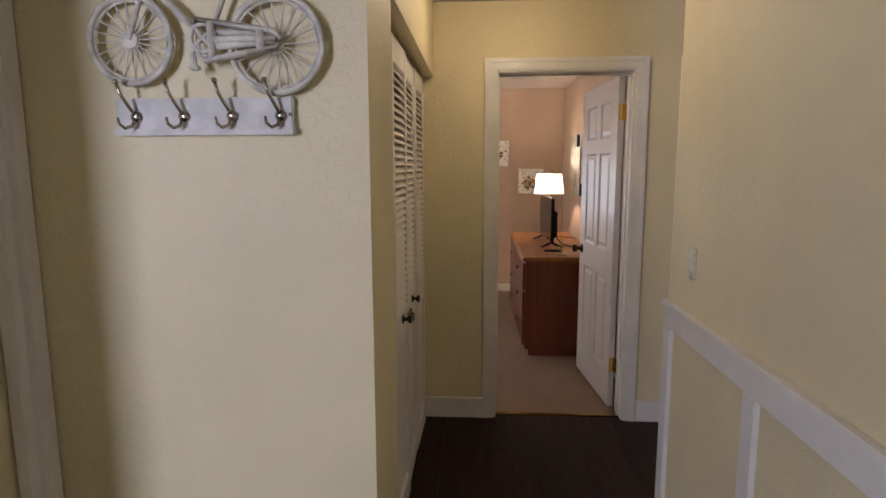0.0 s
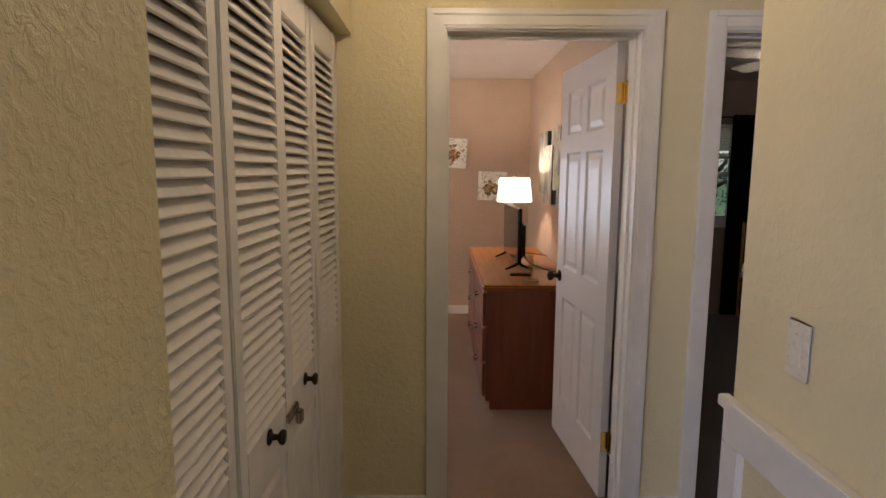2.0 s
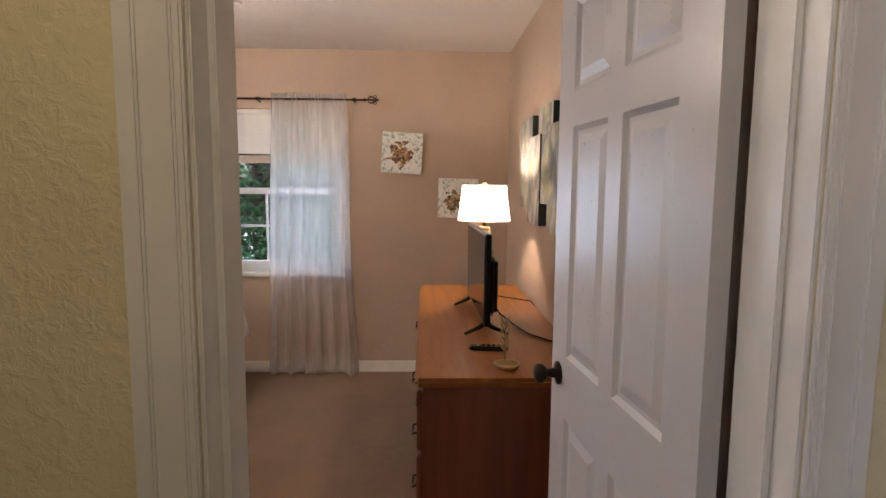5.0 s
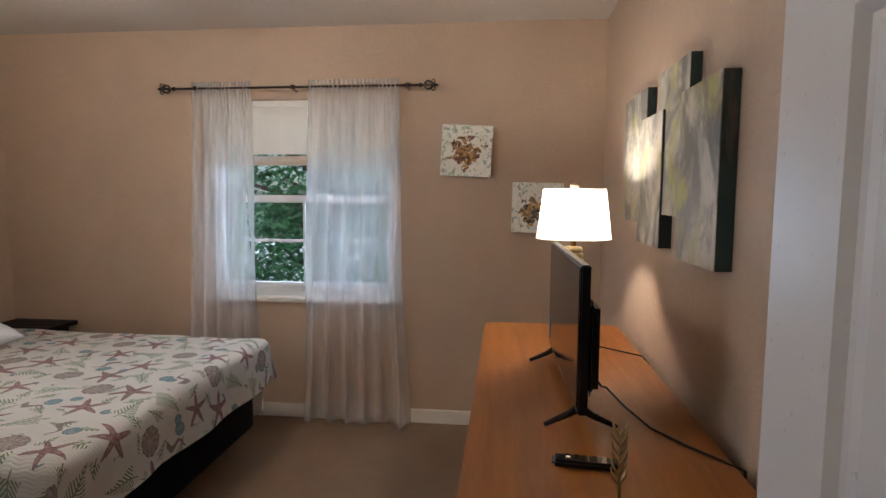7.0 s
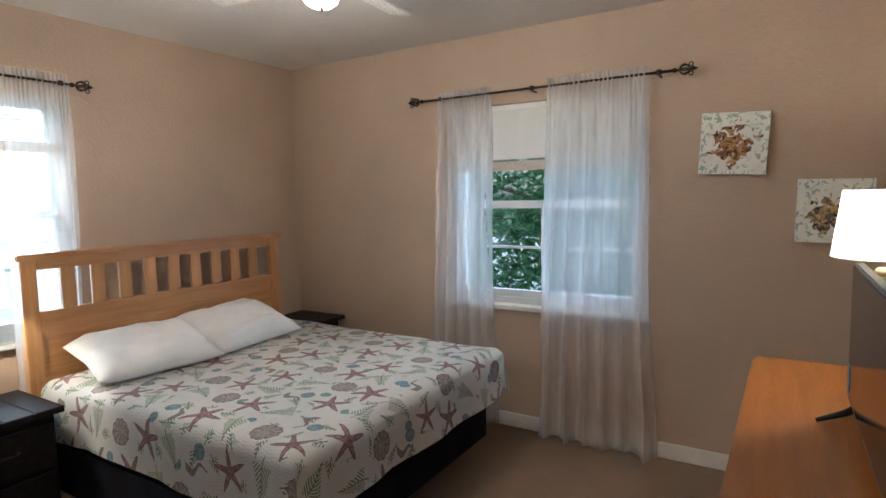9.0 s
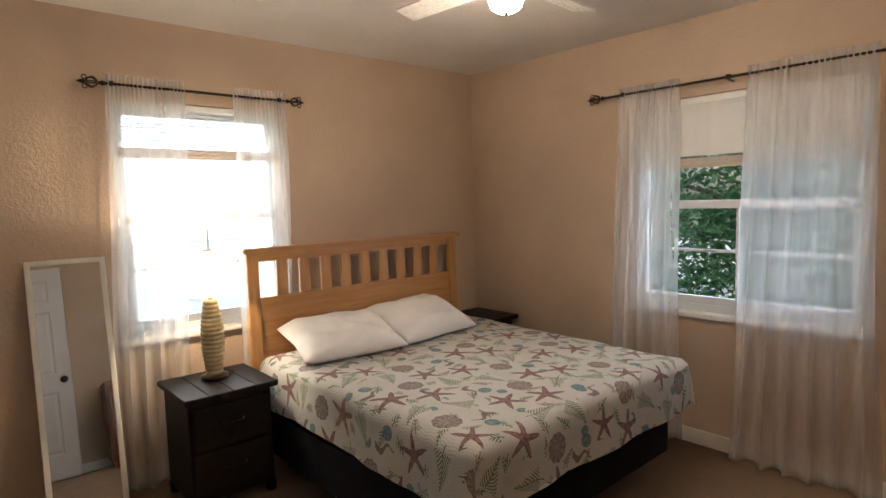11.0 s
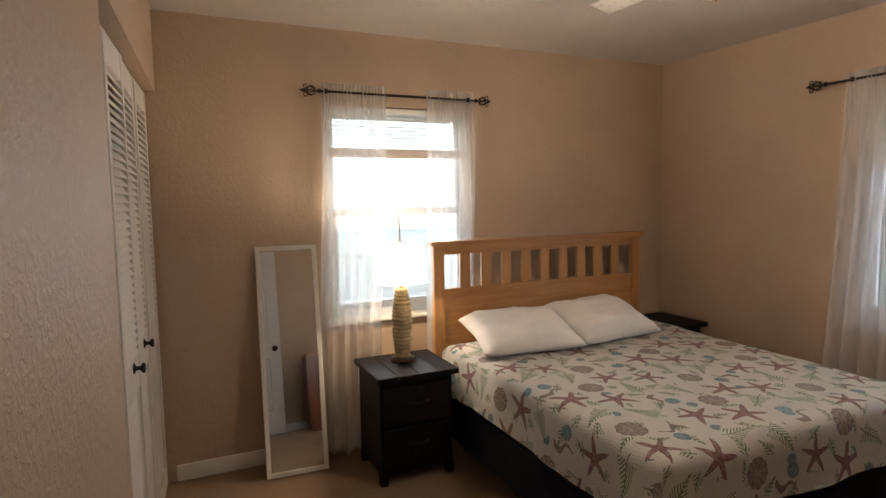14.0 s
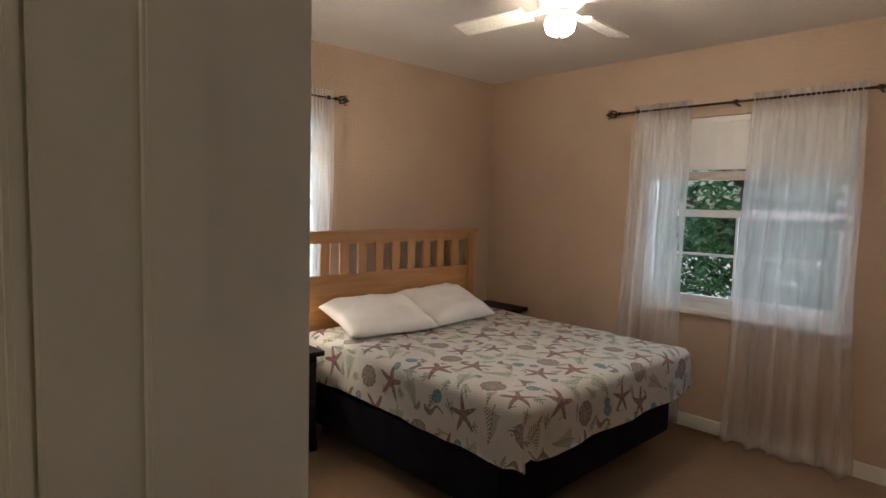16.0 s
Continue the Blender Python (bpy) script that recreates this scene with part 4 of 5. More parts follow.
def nightstand(m, w, d, h, label):
    """Local x is depth from the wall (front at +x), y along the wall."""
    ns = thing("nightstand", m, label, "nightstand", "nightstands")
    n = 4
    for i in range(n):
        part("top_board", boxes((0, d, w * i / n + 0.001, w * (i + 1) / n - 0.001, h - 0.028, h), bevel=0.003), BLACK_WOOD, ns)
    part("carcass", boxes((0.02, d - 0.045, 0.025, w - 0.025, 0.05, h - 0.03), (0.02, 0.06, 0.02, 0.06, 0, 0.06), (d - 0.085, d - 0.04, 0.02, 0.06, 0, 0.06), (0.02, 0.06, w - 0.06, w - 0.02, 0, 0.06), (d - 0.085, d - 0.04, w - 0.06, w - 0.02, 0, 0.06), bevel=0.003), BLACK_WOOD, ns)
    for k in range(2):
        z0 = 0.10 + k * 0.215
        dr = part("drawer", boxes((d - 0.045, d - 0.028, 0.04, w - 0.04, z0, z0 + 0.195), bevel=0.004), BLACK_WOOD, ns)
        part("pull", tube([(d - 0.028, w / 2 - 0.05, z0 + 0.11), (d - 0.008, w / 2 - 0.045, z0 + 0.11), (d - 0.008, w / 2 + 0.045, z0 + 0.11), (d - 0.028, w / 2 + 0.05, z0 + 0.11)], 0.005, 8), BRONZE, dr)


nightstand(pose(-2.47, 4.385, 0), 0.45, 0.43, 0.577, "black stained wooden nightstand with plank top, under a lamp")
nightstand(pose(-2.60, 6.49, 0), 0.32, 0.43, 0.585, "black stained wooden nightstand in the corner behind the bed")


def table_lamp(m, label):
    lm = thing("table_lamp", m, label, "table lamp", "matching table lamps")
    part("base", lathe([(0.066, 0), (0.068, 0.008), (0.066, 0.018), (0.040, 0.022)], 32), BRONZE, lm, "dark round base", None, True)
    prof, h0, h1, ribs = [], 0.022, 0.405, 17
    for i in range(ribs * 6 + 1):
        u = i / (ribs * 6)
        env = 0.033 + 0.027 * math.sin(math.pi * (0.08 + 0.80 * u)) ** 1.2 - 0.008 * u
        prof.append((env + 0.0052 * abs(math.sin(math.pi * u * ribs)) - 0.003, h0 + (h1 - h0) * u))
    part("body", lathe(prof, 36), CERAMIC, lm, "ribbed straw-coloured body", None, True)
    part("neck", lathe([(0.010, 0.40), (0.010, 0.445), (0.016, 0.45), (0.016, 0.50), (0.0001, 0.502)], 14), BRASS, lm, "brass neck")
    part("bulb", lathe([(0.014, 0.50), (0.018, 0.506), (0.024, 0.518), (0.022, 0.528), (0.014, 0.535), (0.0001, 0.537)], 16), OPAL, lm, "", None, True)
    sh = bmesh.new()
    t = 48
    rings = [[sh.verts.new((r * math.cos(2 * math.pi * k / t), r * math.sin(2 * math.pi * k / t), z)) for k in range(t)] for r, z in ((0.150, 0.437), (0.149, 0.442), (0.124, 0.632), (0.123, 0.637))]
    for a, b in zip(rings, rings[1:]):
        for k in range(t):
            sh.faces.new((a[k], a[(k + 1) % t], b[(k + 1) % t], b[k]))
    bmesh.ops.solidify(sh, geom=sh.faces[:], thickness=0.0015)
    part("shade", sh, SHADE, lm, "white drum shade, lit", None, True)
    sp = bmesh.new()
    for k in range(3):
        a = k * 2.094
        tube([(0, 0, 0.627), (0.122 * math.cos(a), 0.122 * math.sin(a), 0.627)], 0.0018, 6, sp)
    part("spider", sp, BRASS, lm)
    part("finial", lathe([(0.006, 0.625), (0.006, 0.640), (0.018, 0.646), (0.018, 0.656), (0.0001, 0.660)], 14), CERAMIC, lm, "", None, True)


table_lamp(pose(-2.31, 4.62, 0.577), "ribbed straw-coloured table lamp with lit white shade on nightstand")
table_lamp(pose(0.88, 5.76, 0.803), "ribbed table lamp with lit white shade on the dresser")


def leaning_mirror():
    length = math.hypot(0.195, 1.213)
    tilt = math.degrees(math.atan2(0.195, 1.213))
    mr = thing("mirror", pose(-2.418, 3.888, 0.006, 0, 0, -3.1) @ pose(0, 0, 0, 0, -tilt, 0), "narrow white-framed mirror leaning against the wall", "mirror")
    w, f = 0.325, 0.024
    part("frame", boxes((-0.02, 0.004, 0, f, 0, length), (-0.02, 0.004, w - f, w, 0, length), (-0.02, 0.004, f, w - f, 0, f), (-0.02, 0.004, f, w - f, length - f, length), bevel=0.003), TRIM, mr)
    part("mirror_glass", boxes((-0.014, -0.006, f - 0.002, w - f + 0.002, f - 0.002, length - f + 0.002)), MIRROR, mr)


leaning_mirror()


def dresser():
    X1, Y1, H = 0.622, 1.806, 0.803
    d = thing("dresser", pose(0.520, 4.337, 0), "long glossy cherry wood dresser with six drawers", "dresser")
    part("carcass", boxes((0.022, X1, 0.012, Y1 - 0.012, 0.06, H - 0.03), bevel=0.004), DRESSER_SHADED, d)
    part("plinth", boxes((0.05, X1 - 0.01, 0.03, Y1 - 0.03, 0.0, 0.06)), DRESSER_SHADED, d)
    part("top", boxes((-0.006, X1, 0, Y1, H - 0.032, H), bevel=0.012, segments=4), DRESSER_TOP_LIT, d, "glossy cherry wood top")
    for i in range(2):
        for k in range(3):
            y0, z0 = 0.03 + i * 0.88, 0.085 + k * 0.228
            dw = part("drawer", boxes((0.0, 0.022, y0, y0 + 0.866, z0, z0 + 0.214), bevel=0.006, segments=3), DRESSER_SHADED, d)
            yc, zc = y0 + 0.433, z0 + 0.12
            bm = tube([(0.0, yc - 0.045, zc), (-0.02, yc - 0.043, zc - 0.004), (-0.022, yc - 0.03, zc - 0.016), (-0.022, yc + 0.03, zc - 0.016), (-0.02, yc + 0.043, zc - 0.004), (0.0, yc + 0.045, zc)], 0.0045, 8)
            part("handle", bm, BRONZE, dw, "dark bronze bail pull", None, True)


dresser()


def television():
    tv = thing("television", pose(0.80, 4.86, 0.803, 0, 0, 1.2), "black flat-screen television on two splayed feet", "television")
    w = 0.745
    part("bezel", boxes((-0.004, 0.022, 0, w, 0.045, 0.435), bevel=0.004), BLACK_PLASTIC, tv)
    part("screen", boxes((-0.0065, -0.0035, 0.010, w - 0.010, 0.062, 0.426)), SCREEN, tv, "switched-off dark screen")
    bm = boxes((0.02, 0.062, 0.06, w - 0.06, 0.07, 0.33), bevel=0.02, segments=3)
    part("back_housing", bm, BLACK_PLASTIC, tv)
    for y in (0.05, w - 0.10):
        f = tube([(0.01, y, 0.05), (-0.02, y, 0.03), (-0.085, y - 0.02, 0.007)], [0.012, 0.010, 0.006], 8)
        tube([(0.01, y, 0.05), (0.04, y, 0.03), (0.105, y - 0.02, 0.007)], [0.012, 0.010, 0.006], 8, f)
        part("foot", f, BLACK_PLASTIC, tv, "", None, True)
    part("energy_label", boxes((-0.008, -0.0066, w - 0.05, w - 0.012, 0.075, 0.15)), plain("blue_sticker", (0.05, 0.22, 0.40), 0.4, vary=0.2), tv, "small blue energy sticker")


television()
rc = thing("remote_control", pose(0.72, 4.685, 0.803, 0, 0, -6), "black plastic remote control on the dresser", "remote control")
part("case", boxes((0, 0.15, -0.021, 0.021, 0, 0.017), bevel=0.006, segments=3), BLACK_PLASTIC, rc)
for i in range(5):
    for j in range(3):
        part("button", boxes((0.03 + i * 0.02, 0.04 + i * 0.02, -0.014 + j * 0.011, -0.007 + j * 0.011, 0.0165, 0.0185)), PLATE if (i, j) == (0, 1) else PEWTER, rc)


def jewellery_stand():
    st = thing("jewellery_dish", pose(0.835, 4.46, 0.803), "small gold wire dish with standing leaf ornament", "ornament")
    bm = lathe([(0.0001, 0.002), (0.034, 0.002), (0.040, 0.005), (0.048, 0.016), (0.044, 0.016), (0.036, 0.008), (0.0001, 0.006)], 28)
    part("dish", bm, GOLD_WIRE, st, "", None, True)
    lf = bmesh.new()
    tube([(0.0, 0.045, 0.004), (0.0, 0.06, 0.06), (0.004, 0.066, 0.13), (0.0, 0.062, 0.175)], [0.003, 0.003, 0.002, 0.001], 6, lf)
    for k in range(6):
        z = 0.04 + k * 0.02
        for s in (-1, 1):
            tube([(0, 0.058, z), (s * 0.012, 0.06, z + 0.018), (s * 0.016, 0.062, z + 0.035)], [0.002, 0.003, 0.0008], 6, lf)
    part("leaf_sprig", lf, GOLD_WIRE, st, "standing wire leaf", None, True)


jewellery_stand()
cb = solid("power_cord", tube([(0.86, 5.10, 0.90), (0.90, 5.13, 0.84), (0.93, 5.20, 0.812), (0.955, 5.05, 0.809), (0.99, 4.90, 0.809), (1.05, 4.80, 0.809), (1.10, 4.74, 0.808), (1.147, 4.70, 0.80), (1.155, 4.68, 0.60)], 0.0035, 8), BLACK_PLASTIC, "black power cord lying behind the television", "cable", smooth=True)
solid("lamp_cord", tube([(0.945, 5.77, 0.807), (0.99, 5.72, 0.807), (1.06, 5.66, 0.807), (1.13, 5.60, 0.807), (1.152, 5.58, 0.78), (1.156, 5.57, 0.5)], 0.003, 8), BLACK_PLASTIC, "black lamp cord on the dresser", "cable", smooth=True)


def canvas(name, m, w, h, d, front, edge, label, group):
    """Stretched canvas: local x along the wall, z up, front at -y."""
    c = thing(name, m, label, "picture", group)
    part("print", boxes((0, w, -d, -d + 0.003, 0, h), bevel=0.001, segments=1), front, c)
    part("canvas_edge", boxes((0.0005, w - 0.0005, -d + 0.003, -0.001, 0.0005, h - 0.0005)), edge, c)


canvas("picture", pose(0.216, NORTH, 1.530, 0, 2.8, 0) @ pose(0, 0, 0), 0.298, 0.298, 0.035, PRINT_A, CHALK, "square botanical print of brown fruit, hung tilted", "pair of botanical prints")
canvas("picture", pose(0.638, NORTH, 1.198, 0, 1.0, 0), 0.295, 0.292, 0.035, PRINT_B, CHALK, "square botanical print of a pale flower", "pair of botanical prints")
for y, w, z0, z1, d in ((4.88, 0.33, 1.225, 1.72, 0.045), (5.17, 0.33, 1.35, 1.83, 0.036), (5.41, 0.32, 1.235, 1.70, 0.045), (5.67, 0.39, 1.31, 1.82, 0.036)):
    canvas("wall_panel", pose(EAST, y + w, z0, 0, 0, -90), w, z1 - z0, d, ART, ART_EDGE, "grey and olive abstract canvas panel with dark edges", "abstract panels")


# ---- ceiling fans ----
def ceiling_fan(m, label, angle, opal, chains):
    fan = thing("ceiling_fan", m, label, "ceiling fan", "ceiling fans")
    part("canopy", lathe([(0.075, 0), (0.075, -0.02), (0.055, -0.035), (0.05, -0.04)], 28), FAN_WHITE, fan, "", None, True)
    part("motor", lathe([(0.05, -0.036), (0.095, -0.045), (0.105, -0.07), (0.105, -0.10), (0.08, -0.125), (0.045, -0.135)], 32), FAN_WHITE, fan, "", None, True)
    part("light_fitter", lathe([(0.045, -0.130), (0.052, -0.134), (0.052, -0.148), (0.046, -0.152)], 24), FAN_WHITE, fan, "", None, True)
    part("globe", lathe([(0.046, -0.148), (0.050, -0.155), (0.064, -0.172), (0.068, -0.198), (0.060, -0.224), (0.036, -0.240), (0.0001, -0.243)], 28), opal, fan, "lit opal glass globe", None, True)
    part("globe_finial", lathe([(0.010, -0.238), (0.010, -0.246), (0.005, -0.252), (0.0001, -0.262)], 12), BRASS, fan, "small brass finial", None, True)
    for k in range(4):
        rot = pose(0, 0, -0.115, 0, 0, angle + 90 * k)
        bl = part("blade", boxes((0.0, 0.41, -0.062, 0.062, -0.004, 0.004), bevel=0.004), FAN_WHITE, fan, "", rot @ pose(0.175, 0, 0, 12, 0, 0))
        part("blade_arm", boxes((-0.085, 0.03, -0.018, 0.018, -0.006, -0.002), (0.0, 0.05, -0.04, 0.04, -0.009, -0.005), bevel=0.002), FAN_WHITE, bl)
    for s, ln in chains:
        ch = tube([(s * 0.052, 0.03, -0.15), (s * 0.060, 0.04, -0.17), (s * 0.096, 0.05, -0.20), (s * 0.096, 0.05, -0.17 - ln)], 0.001, 6)
        lathe([(0.002, 0), (0.006, -0.01), (0.006, -0.02), (0.0001, -0.026)], 10, ch, (s * 0.096, 0.05, -0.17 - ln))
        part("pull_chain", ch, PEWTER, fan)


ceiling_fan(pose(-0.92, 5.33, CEIL), "white four-blade ceiling fan with lit globe", 4, FAN_OPAL, ())
ceiling_fan(pose(2.62, 4.83, CEIL) @ Matrix.Diagonal((1.05, 1.05, 1.25, 1)), "white ceiling fan with lit globe in the second bedroom", 8, FAN_OPAL_DIM, ((-1, 0.15), (1, 0.13)))

vent = thing("ceiling_vent", pose(0.915, 4.67, CEIL), "white slotted metal air vent in the ceiling", "ceiling vent")
# Black sheet paints the shade behind the vanes; no duct is built.
part("backing", boxes((-0.085, 0.085, -0.13, 0.13, -0.004, -0.002)), DARK_CLOTH, vent, "flat black sheet standing in for the duct's shade")
part("frame", boxes((-0.10, -0.082, -0.15, 0.15, -0.010, -0.001), (0.082, 0.10, -0.15, 0.15, -0.010, -0.001), (-0.082, 0.082, -0.15, -0.13, -0.010, -0.001), (-0.082, 0.082, 0.13, 0.15, -0.010, -0.001), bevel=0.002), FAN_WHITE, vent)
vane = finish(boxes((-0.004, 0.004, -0.13, 0.13, -0.009, -0.004)), "slat", FAN_WHITE)
for i in range(7):
    part("slat", vane, None, vent, m=pose(-0.069 + i * 0.023, 0, 0, 0, 0, 0))

# ---- second bedroom ----
b2 = thing("bed", pose(3.36, 4.80, 0), "single bed with wooden headboard and dark base", "bed")
part("base", boxes((0.0, 1.02, 0.02, 1.92, 0.06, 0.40), bevel=0.015), BED_BASE, b2)
part("mattress", boxes((0.02, 1.0, 0.03, 1.90, 0.40, 0.57), bevel=0.04), PILLOW, b2)
part("headboard", boxes((-0.02, 1.04, 1.925, 1.965, 0.0, 0.99), bevel=0.012), PINE, b2, "plain wooden headboard")
bed(3.36, 4.40, 4.80, 6.70, 0.60, 0.44, BLUE_QUILT, "blue and white bedspread printed with sharks", 12, "bedspread")
pb = boxes((0, 0.74, 0, 0.46, 0, 0.15), bevel=0.06, segments=4)
pl = pb.loops.layers.uv.new("UVMap")
for f in pb.faces:
    for lp in f.loops:
        lp[pl].uv = (lp.vert.co.x + 3, lp.vert.co.y + lp.vert.co.z)
solid("pillow", pb, BLUE_QUILT, "blue printed pillow against the headboard", "pillow", m=pose(3.50, 6.25, 0.605, 22, 0, 0), smooth=True)


# ---- hall things ----
def light_switch():
    s = thing("light_switch", pose(0.95, 1.99, 1.158), "ivory plastic light switch on the hall wall", "light switch")
    part("plate", boxes((-0.006, 0, -0.036, 0.036, -0.057, 0.057), bevel=0.003), PLATE, s)
    part("rocker", boxes((-0.010, -0.005, -0.016, 0.016, -0.032, 0.032), bevel=0.002), PLATE, s)


light_switch()


def coat_rack():
    r = thing("coat_rack", pose(-0.696, 1.25, 1.594), "white wooden rack with four antique metal hooks", "coat rack")
    part("board", boxes((0, 0.432, -0.018, 0, 0, 0.075), bevel=0.003), CHALK, r)
    part("ledge", boxes((-0.004, 0.436, -0.026, 0, -0.012, 0.004), bevel=0.003), CHALK, r)
    for i in range(4):
        x = 0.035 + i * 0.117
        h = lathe([(0.013, 0), (0.013, 0.005), (0.006, 0.009)], 14)
        bmesh.ops.rotate(h, verts=h.verts[:], matrix=Matrix.Rotation(radians(90), 3, "X"))
        bmesh.ops.translate(h, verts=h.verts[:], vec=(x + 0.018, -0.018, 0.032))
        tube([(x + 0.018, -0.022, 0.035), (x + 0.010, -0.035, 0.055), (x - 0.002, -0.045, 0.082), (x - 0.006, -0.052, 0.106)], [0.005, 0.0045, 0.004, 0.0045], 8, h)
        lathe([(0.0001, -0.007), (0.006, -0.004), (0.007, 0.0), (0.006, 0.004), (0.0001, 0.007)], 10, h, (x - 0.006, -0.053, 0.109))
        tube([(x + 0.018, -0.022, 0.03), (x + 0.014, -0.032, 0.010), (x + 0.004, -0.046, 0.004), (x - 0.006, -0.052, 0.014), (x - 0.008, -0.052, 0.028)], [0.005, 0.0045, 0.004, 0.004, 0.003], 8, h)
        part("hook", h, PEWTER, r, "antique nickel double hook", None, True)
    sc = lathe([(0.005, 0), (0.004, 0.002), (0.0001, 0.003)], 10)
    bmesh.ops.rotate(sc, verts=sc.verts[:], matrix=Matrix.Rotation(radians(90), 3, "X"))
    part("screw", sc, PEWTER, r, "", pose(0.425, -0.018, 0.035))


coat_rack()


def bicycle_art():
    b = thing("bicycle_wall_art", pose(-0.64, 1.225, 1.80), "worn white metal bicycle wall decoration", "wall decoration")
    for name, cx, cz, R in (("front_wheel", 0.0, 0.0, 0.098), ("rear_wheel", 0.345, -0.015, 0.108)):
        bm = bmesh.new()
        ring = [(cx + R * math.cos(i * 6.2832 / 40), 0, cz + R * math.sin(i * 6.2832 / 40)) for i in range(40)]
        tube(ring, 0.0075, 8, bm, True)
        wheel = part(name, bm, WORN_WHITE, b, "", None, True)
        part("tyre", tube([(cx + (R - 0.010) * math.cos(i * 6.2832 / 40), 0.003, cz + (R - 0.010) * math.sin(i * 6.2832 / 40)) for i in range(40)], 0.004, 6, None, True), WORN_WHITE, wheel)
        hub = lathe([(0.019, -0.006), (0.022, 0.0), (0.019, 0.006)], 20)
        bmesh.ops.rotate(hub, verts=hub.verts[:], matrix=Matrix.Rotation(radians(90), 3, "X"))
        part("hub", hub, WORN_WHITE, wheel, "", pose(cx, 0, cz))
        for i in range(20):
            a = i * 6.2832 / 20
            part("spoke", tube([(cx + 0.014 * math.cos(a), 0, cz + 0.014 * math.sin(a)), (cx + (R - 0.008) * math.cos(a + 0.06), 0, cz + (R - 0.008) * math.sin(a + 0.06))], 0.0020, 5), WORN_WHITE, wheel)
    fr = bmesh.new()
    tube([(0.345, -0.006, -0.010), (0.19, -0.006, -0.018)], 0.009, 8, fr)
    tube([(0.345, -0.006, 0.006), (0.19, -0.006, 0.014)], 0.007, 8, fr)
    tube([(0.18, -0.006, 0.0), (0.08, -0.006, 0.10), (0.06, -0.006, 0.125)], 0.008, 8, fr)
    tube([(0.19, -0.006, 0.0), (0.235, -0.006, 0.10), (0.255, -0.006, 0.16)], 0.006, 8, fr)
    tube([(0.0, -0.006, 0.0), (0.04, -0.006, 0.11), (0.06, -0.006, 0.19)], 0.006, 8, fr)
    tube([(0.06, -0.006, 0.14), (0.24, -0.006, 0.13)], 0.006, 8, fr)
    tube([(0.04, -0.006, 0.20), (0.06, -0.006, 0.19), (0.10, -0.006, 0.205)], 0.005, 8, fr)
    part("bicycle_frame", fr, WORN_WHITE, b, "", None, True)
    cr = tube([(0.18 + 0.030 * math.cos(i * 6.2832 / 20), -0.012, 0.030 * math.sin(i * 6.2832 / 20)) for i in range(20)], 0.006, 6, None, True)
    for i in range(4):
        a = 0.7 + i * 1.5708
        tube([(0.18, -0.012, 0), (0.18 + 0.03 * math.cos(a), -0.012, 0.03 * math.sin(a))], 0.005, 6, cr)
    guard = bmesh.new()
    outline = [(0.165, 0.040), (0.345, 0.012), (0.362, -0.004), (0.352, -0.024), (0.180, -0.050), (0.168, -0.040)]
    tube([(p, -0.013, q) for p, q in outline], 0.0075, 8, guard, True)
    tube([(0.19, -0.013, -0.004), (0.35, -0.013, -0.004)], 0.008, 8, guard)
    tube([(0.20, -0.013, 0.034), (0.20, -0.013, -0.046)], 0.010, 8, guard)
    tube([(0.315, -0.013, 0.014), (0.315, -0.013, -0.028)], 0.012, 8, guard)
    part("chain_guard", guard, WORN_WHITE, b, "", None, True)
    part("chain_ring", cr, WORN_WHITE, b, "", None, True)
    part("pedal", boxes((0.150, 0.162, -0.022, -0.008, -0.065, -0.03), (0.146, 0.17, -0.026, -0.006, -0.072, -0.062), bevel=0.003), WORN_WHITE, b)
    part("saddle", boxes((0.215, 0.30, -0.016, 0.006, 0.155, 0.172), bevel=0.007, segments=3), WORN_WHITE, b)
    part("wall_bracket", boxes((0.17, 0.19, 0.0, 0.025, -0.008, 0.008), (-0.008, 0.008, 0.0, 0.025, -0.008, 0.008), (0.337, 0.353, 0.0, 0.025, -0.023, -0.007)), WORN_WHITE, b)


bicycle_art()

# ---- outdoors ----
structure("ground", boxes((-600, 600, -600, 600, -0.5, -0.3)), GRASS, "lawn and woodland ground outside", "ground")


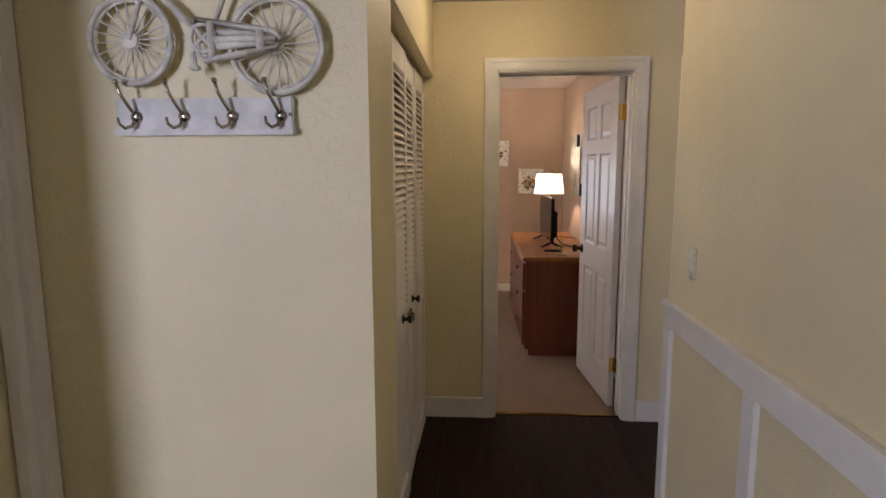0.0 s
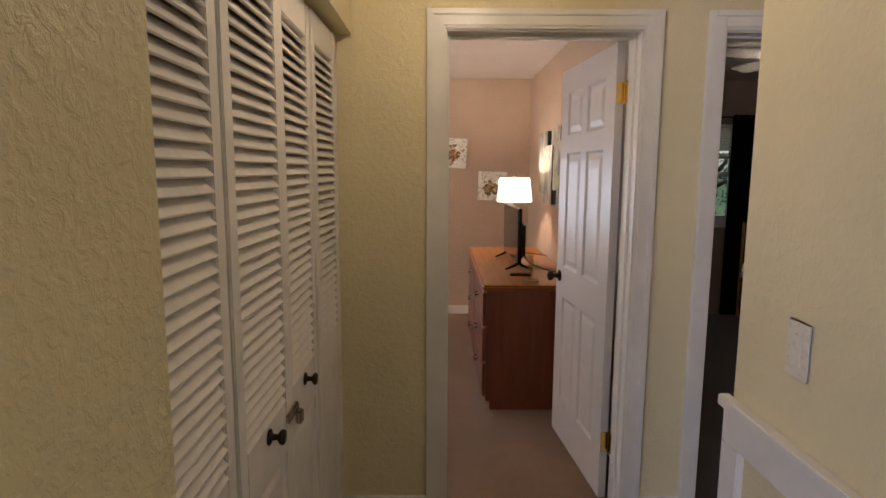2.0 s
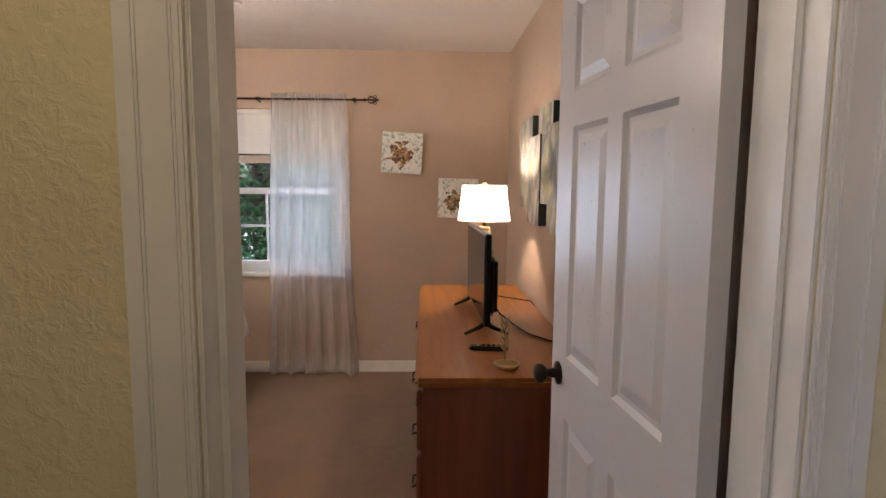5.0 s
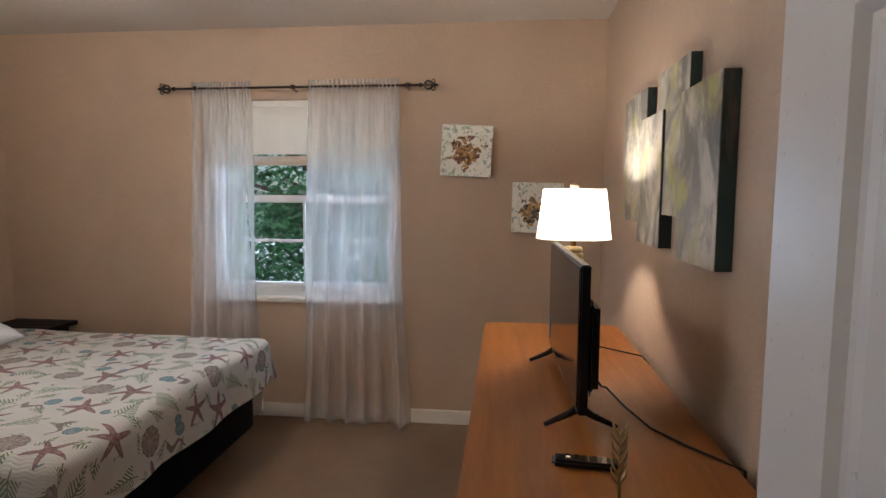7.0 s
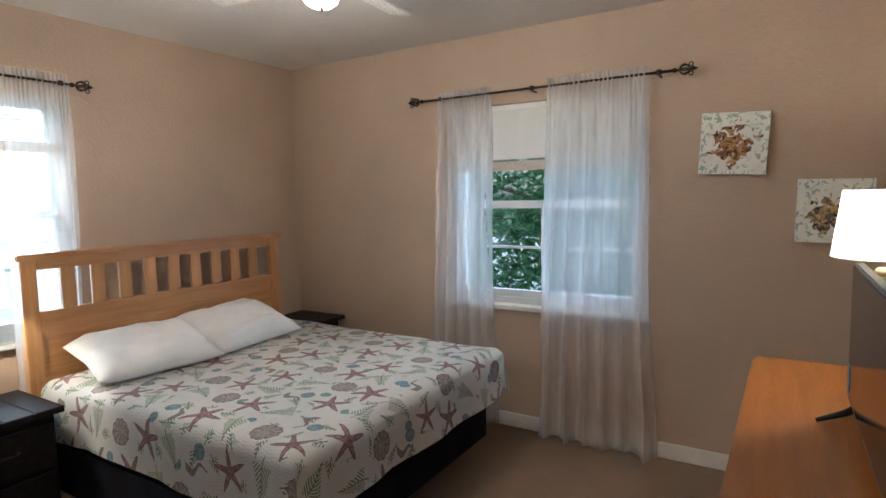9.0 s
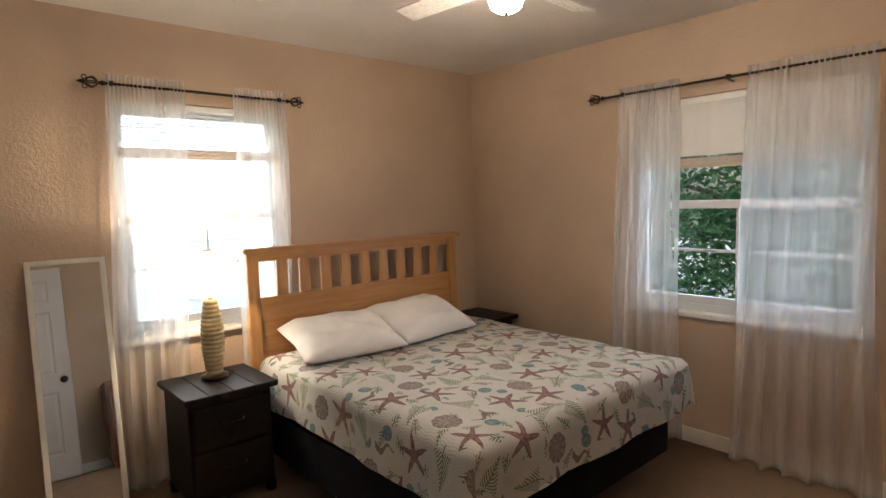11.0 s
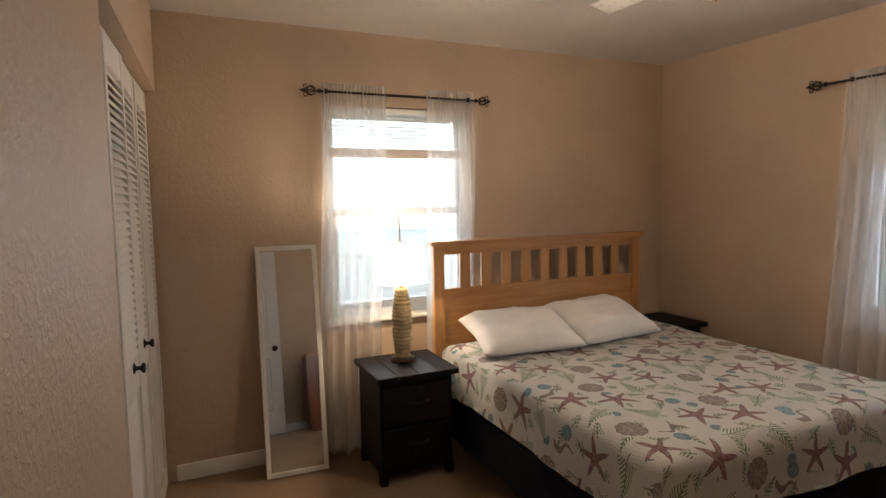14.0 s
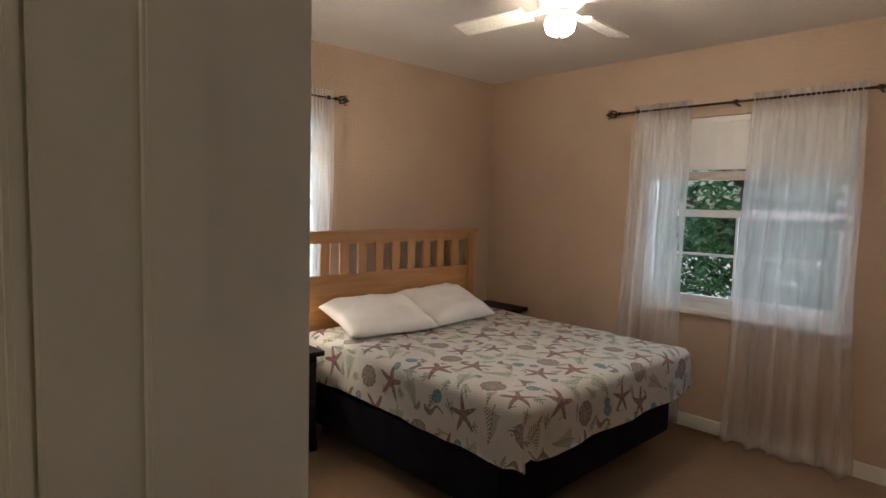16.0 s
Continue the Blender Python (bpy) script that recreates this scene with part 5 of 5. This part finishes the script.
def tree(x, y, h, spread, leaves, seed):
    rnd = random.Random(seed)
    tr = thing("tree", pose(x, y, -0.3), "leafy green tree outside the window", "tree", "garden trees")
    bm = tube([(0, 0, 0), (0.05, 0.03, h * 0.3), (-0.04, 0.05, h * 0.6), (0.02, 0, h * 0.85)], [0.13, 0.10, 0.07, 0.03], 8)
    for k in range(9):
        a, z = rnd.uniform(0, 6.28), h * rnd.uniform(0.2, 0.75)
        r = spread * rnd.uniform(0.5, 0.9)
        tube([(0, 0, z), (r * 0.5 * math.cos(a), r * 0.5 * math.sin(a), z + r * 0.3), (r * math.cos(a), r * math.sin(a), z + r * 0.45)], [0.05, 0.03, 0.01], 6, bm)
    part("trunk", bm, BARK, tr, "", None, True)
    verts, faces = [], []
    clumps = [(rnd.gauss(0, spread * 0.45), rnd.gauss(0, spread * 0.45), h * rnd.uniform(0.08, 1.0)) for _ in range(46)]
    for _ in range(leaves):
        c = rnd.choice(clumps)
        p = Vector((rnd.gauss(c[0], 0.26), rnd.gauss(c[1], 0.26), rnd.gauss(c[2], 0.22)))
        if p.z < 0.1:
            continue
        s = rnd.uniform(0.035, 0.075)
        q = Euler((rnd.uniform(-0.9, 0.9), rnd.uniform(-0.9, 0.9), rnd.uniform(0, 6.28))).to_matrix()
        i = len(verts)
        for u, v, w in ((-1, 0, 0), (0, -0.45, 0.12), (1, 0, -0.1), (0, 0.45, 0.12)):
            verts.append(p + q @ Vector((u * s, v * s, w * s)))
        faces.append((i, i + 1, i + 2, i + 3))
    me = bpy.data.meshes.new("crown")
    me.from_pydata(verts, [], faces)
    me.materials.append(LEAVES)
    part("crown", me, None, tr)


for k, (tx, ty, th) in enumerate(((-2.9, 10.2, 4.2), (-1.5, 9.6, 3.6), (-0.2, 10.3, 4.4), (1.2, 9.8, 4.0), (-2.2, 12.4, 6.0), (-0.6, 12.8, 6.5), (1.0, 12.6, 6.2), (3.4, 10.2, 4.6), (5.2, 11.6, 5.5), (-4.4, 11.6, 5.5), (6.6, 10.4, 4.6)  )):
    tree(tx, ty, th, 1.15 if ty < 11 else 1.6, 5200, 40 + k)

# Emissive board added so the west window burns out to white.
structure("backdrop_west", boxes((-30.2, -30, -40, 60, -0.3, 30)), glow("daylight_glow_board", (0.80, 0.94, 1.0), 3.6), "glowing board standing in for bright daylight outside", "backdrop")
# Invented pale ground, kept light so the lower west panes stay bright.
structure("pale_ground_west", boxes((-30, -3.2, -10, 25, -0.32, -0.28)), plain("pale_ground_fill", (0.70, 0.69, 0.65), 0.9, vary=0.15, scale=1.5, bump=0.2), "pale ground added to brighten the west window's lower part", "pavement")

# ---- floor planks of the hall ----
plank = finish(boxes((0, 0.120, 0, 1.15, -0.012, 0.0), bevel=0.0008, segments=1), "plank", FLOOR_WOOD)
for i in range(34):
    x = -0.99 + i * 0.122
    y = -2.55 - (i * 0.37) % 1.1
    while y < 3.235 and x < 3.06:
        ln = min(1.15, 3.238 - y)
        if not (x < -0.35 and y > 0.2) and not (x > 0.95 and y + ln < 2.0):
            part("plank", plank, None, hall_floor, m=pose(x, y, 0.0) @ Matrix.Diagonal((1, (ln - 0.001) / 1.15, 1, 1)))
        y += ln
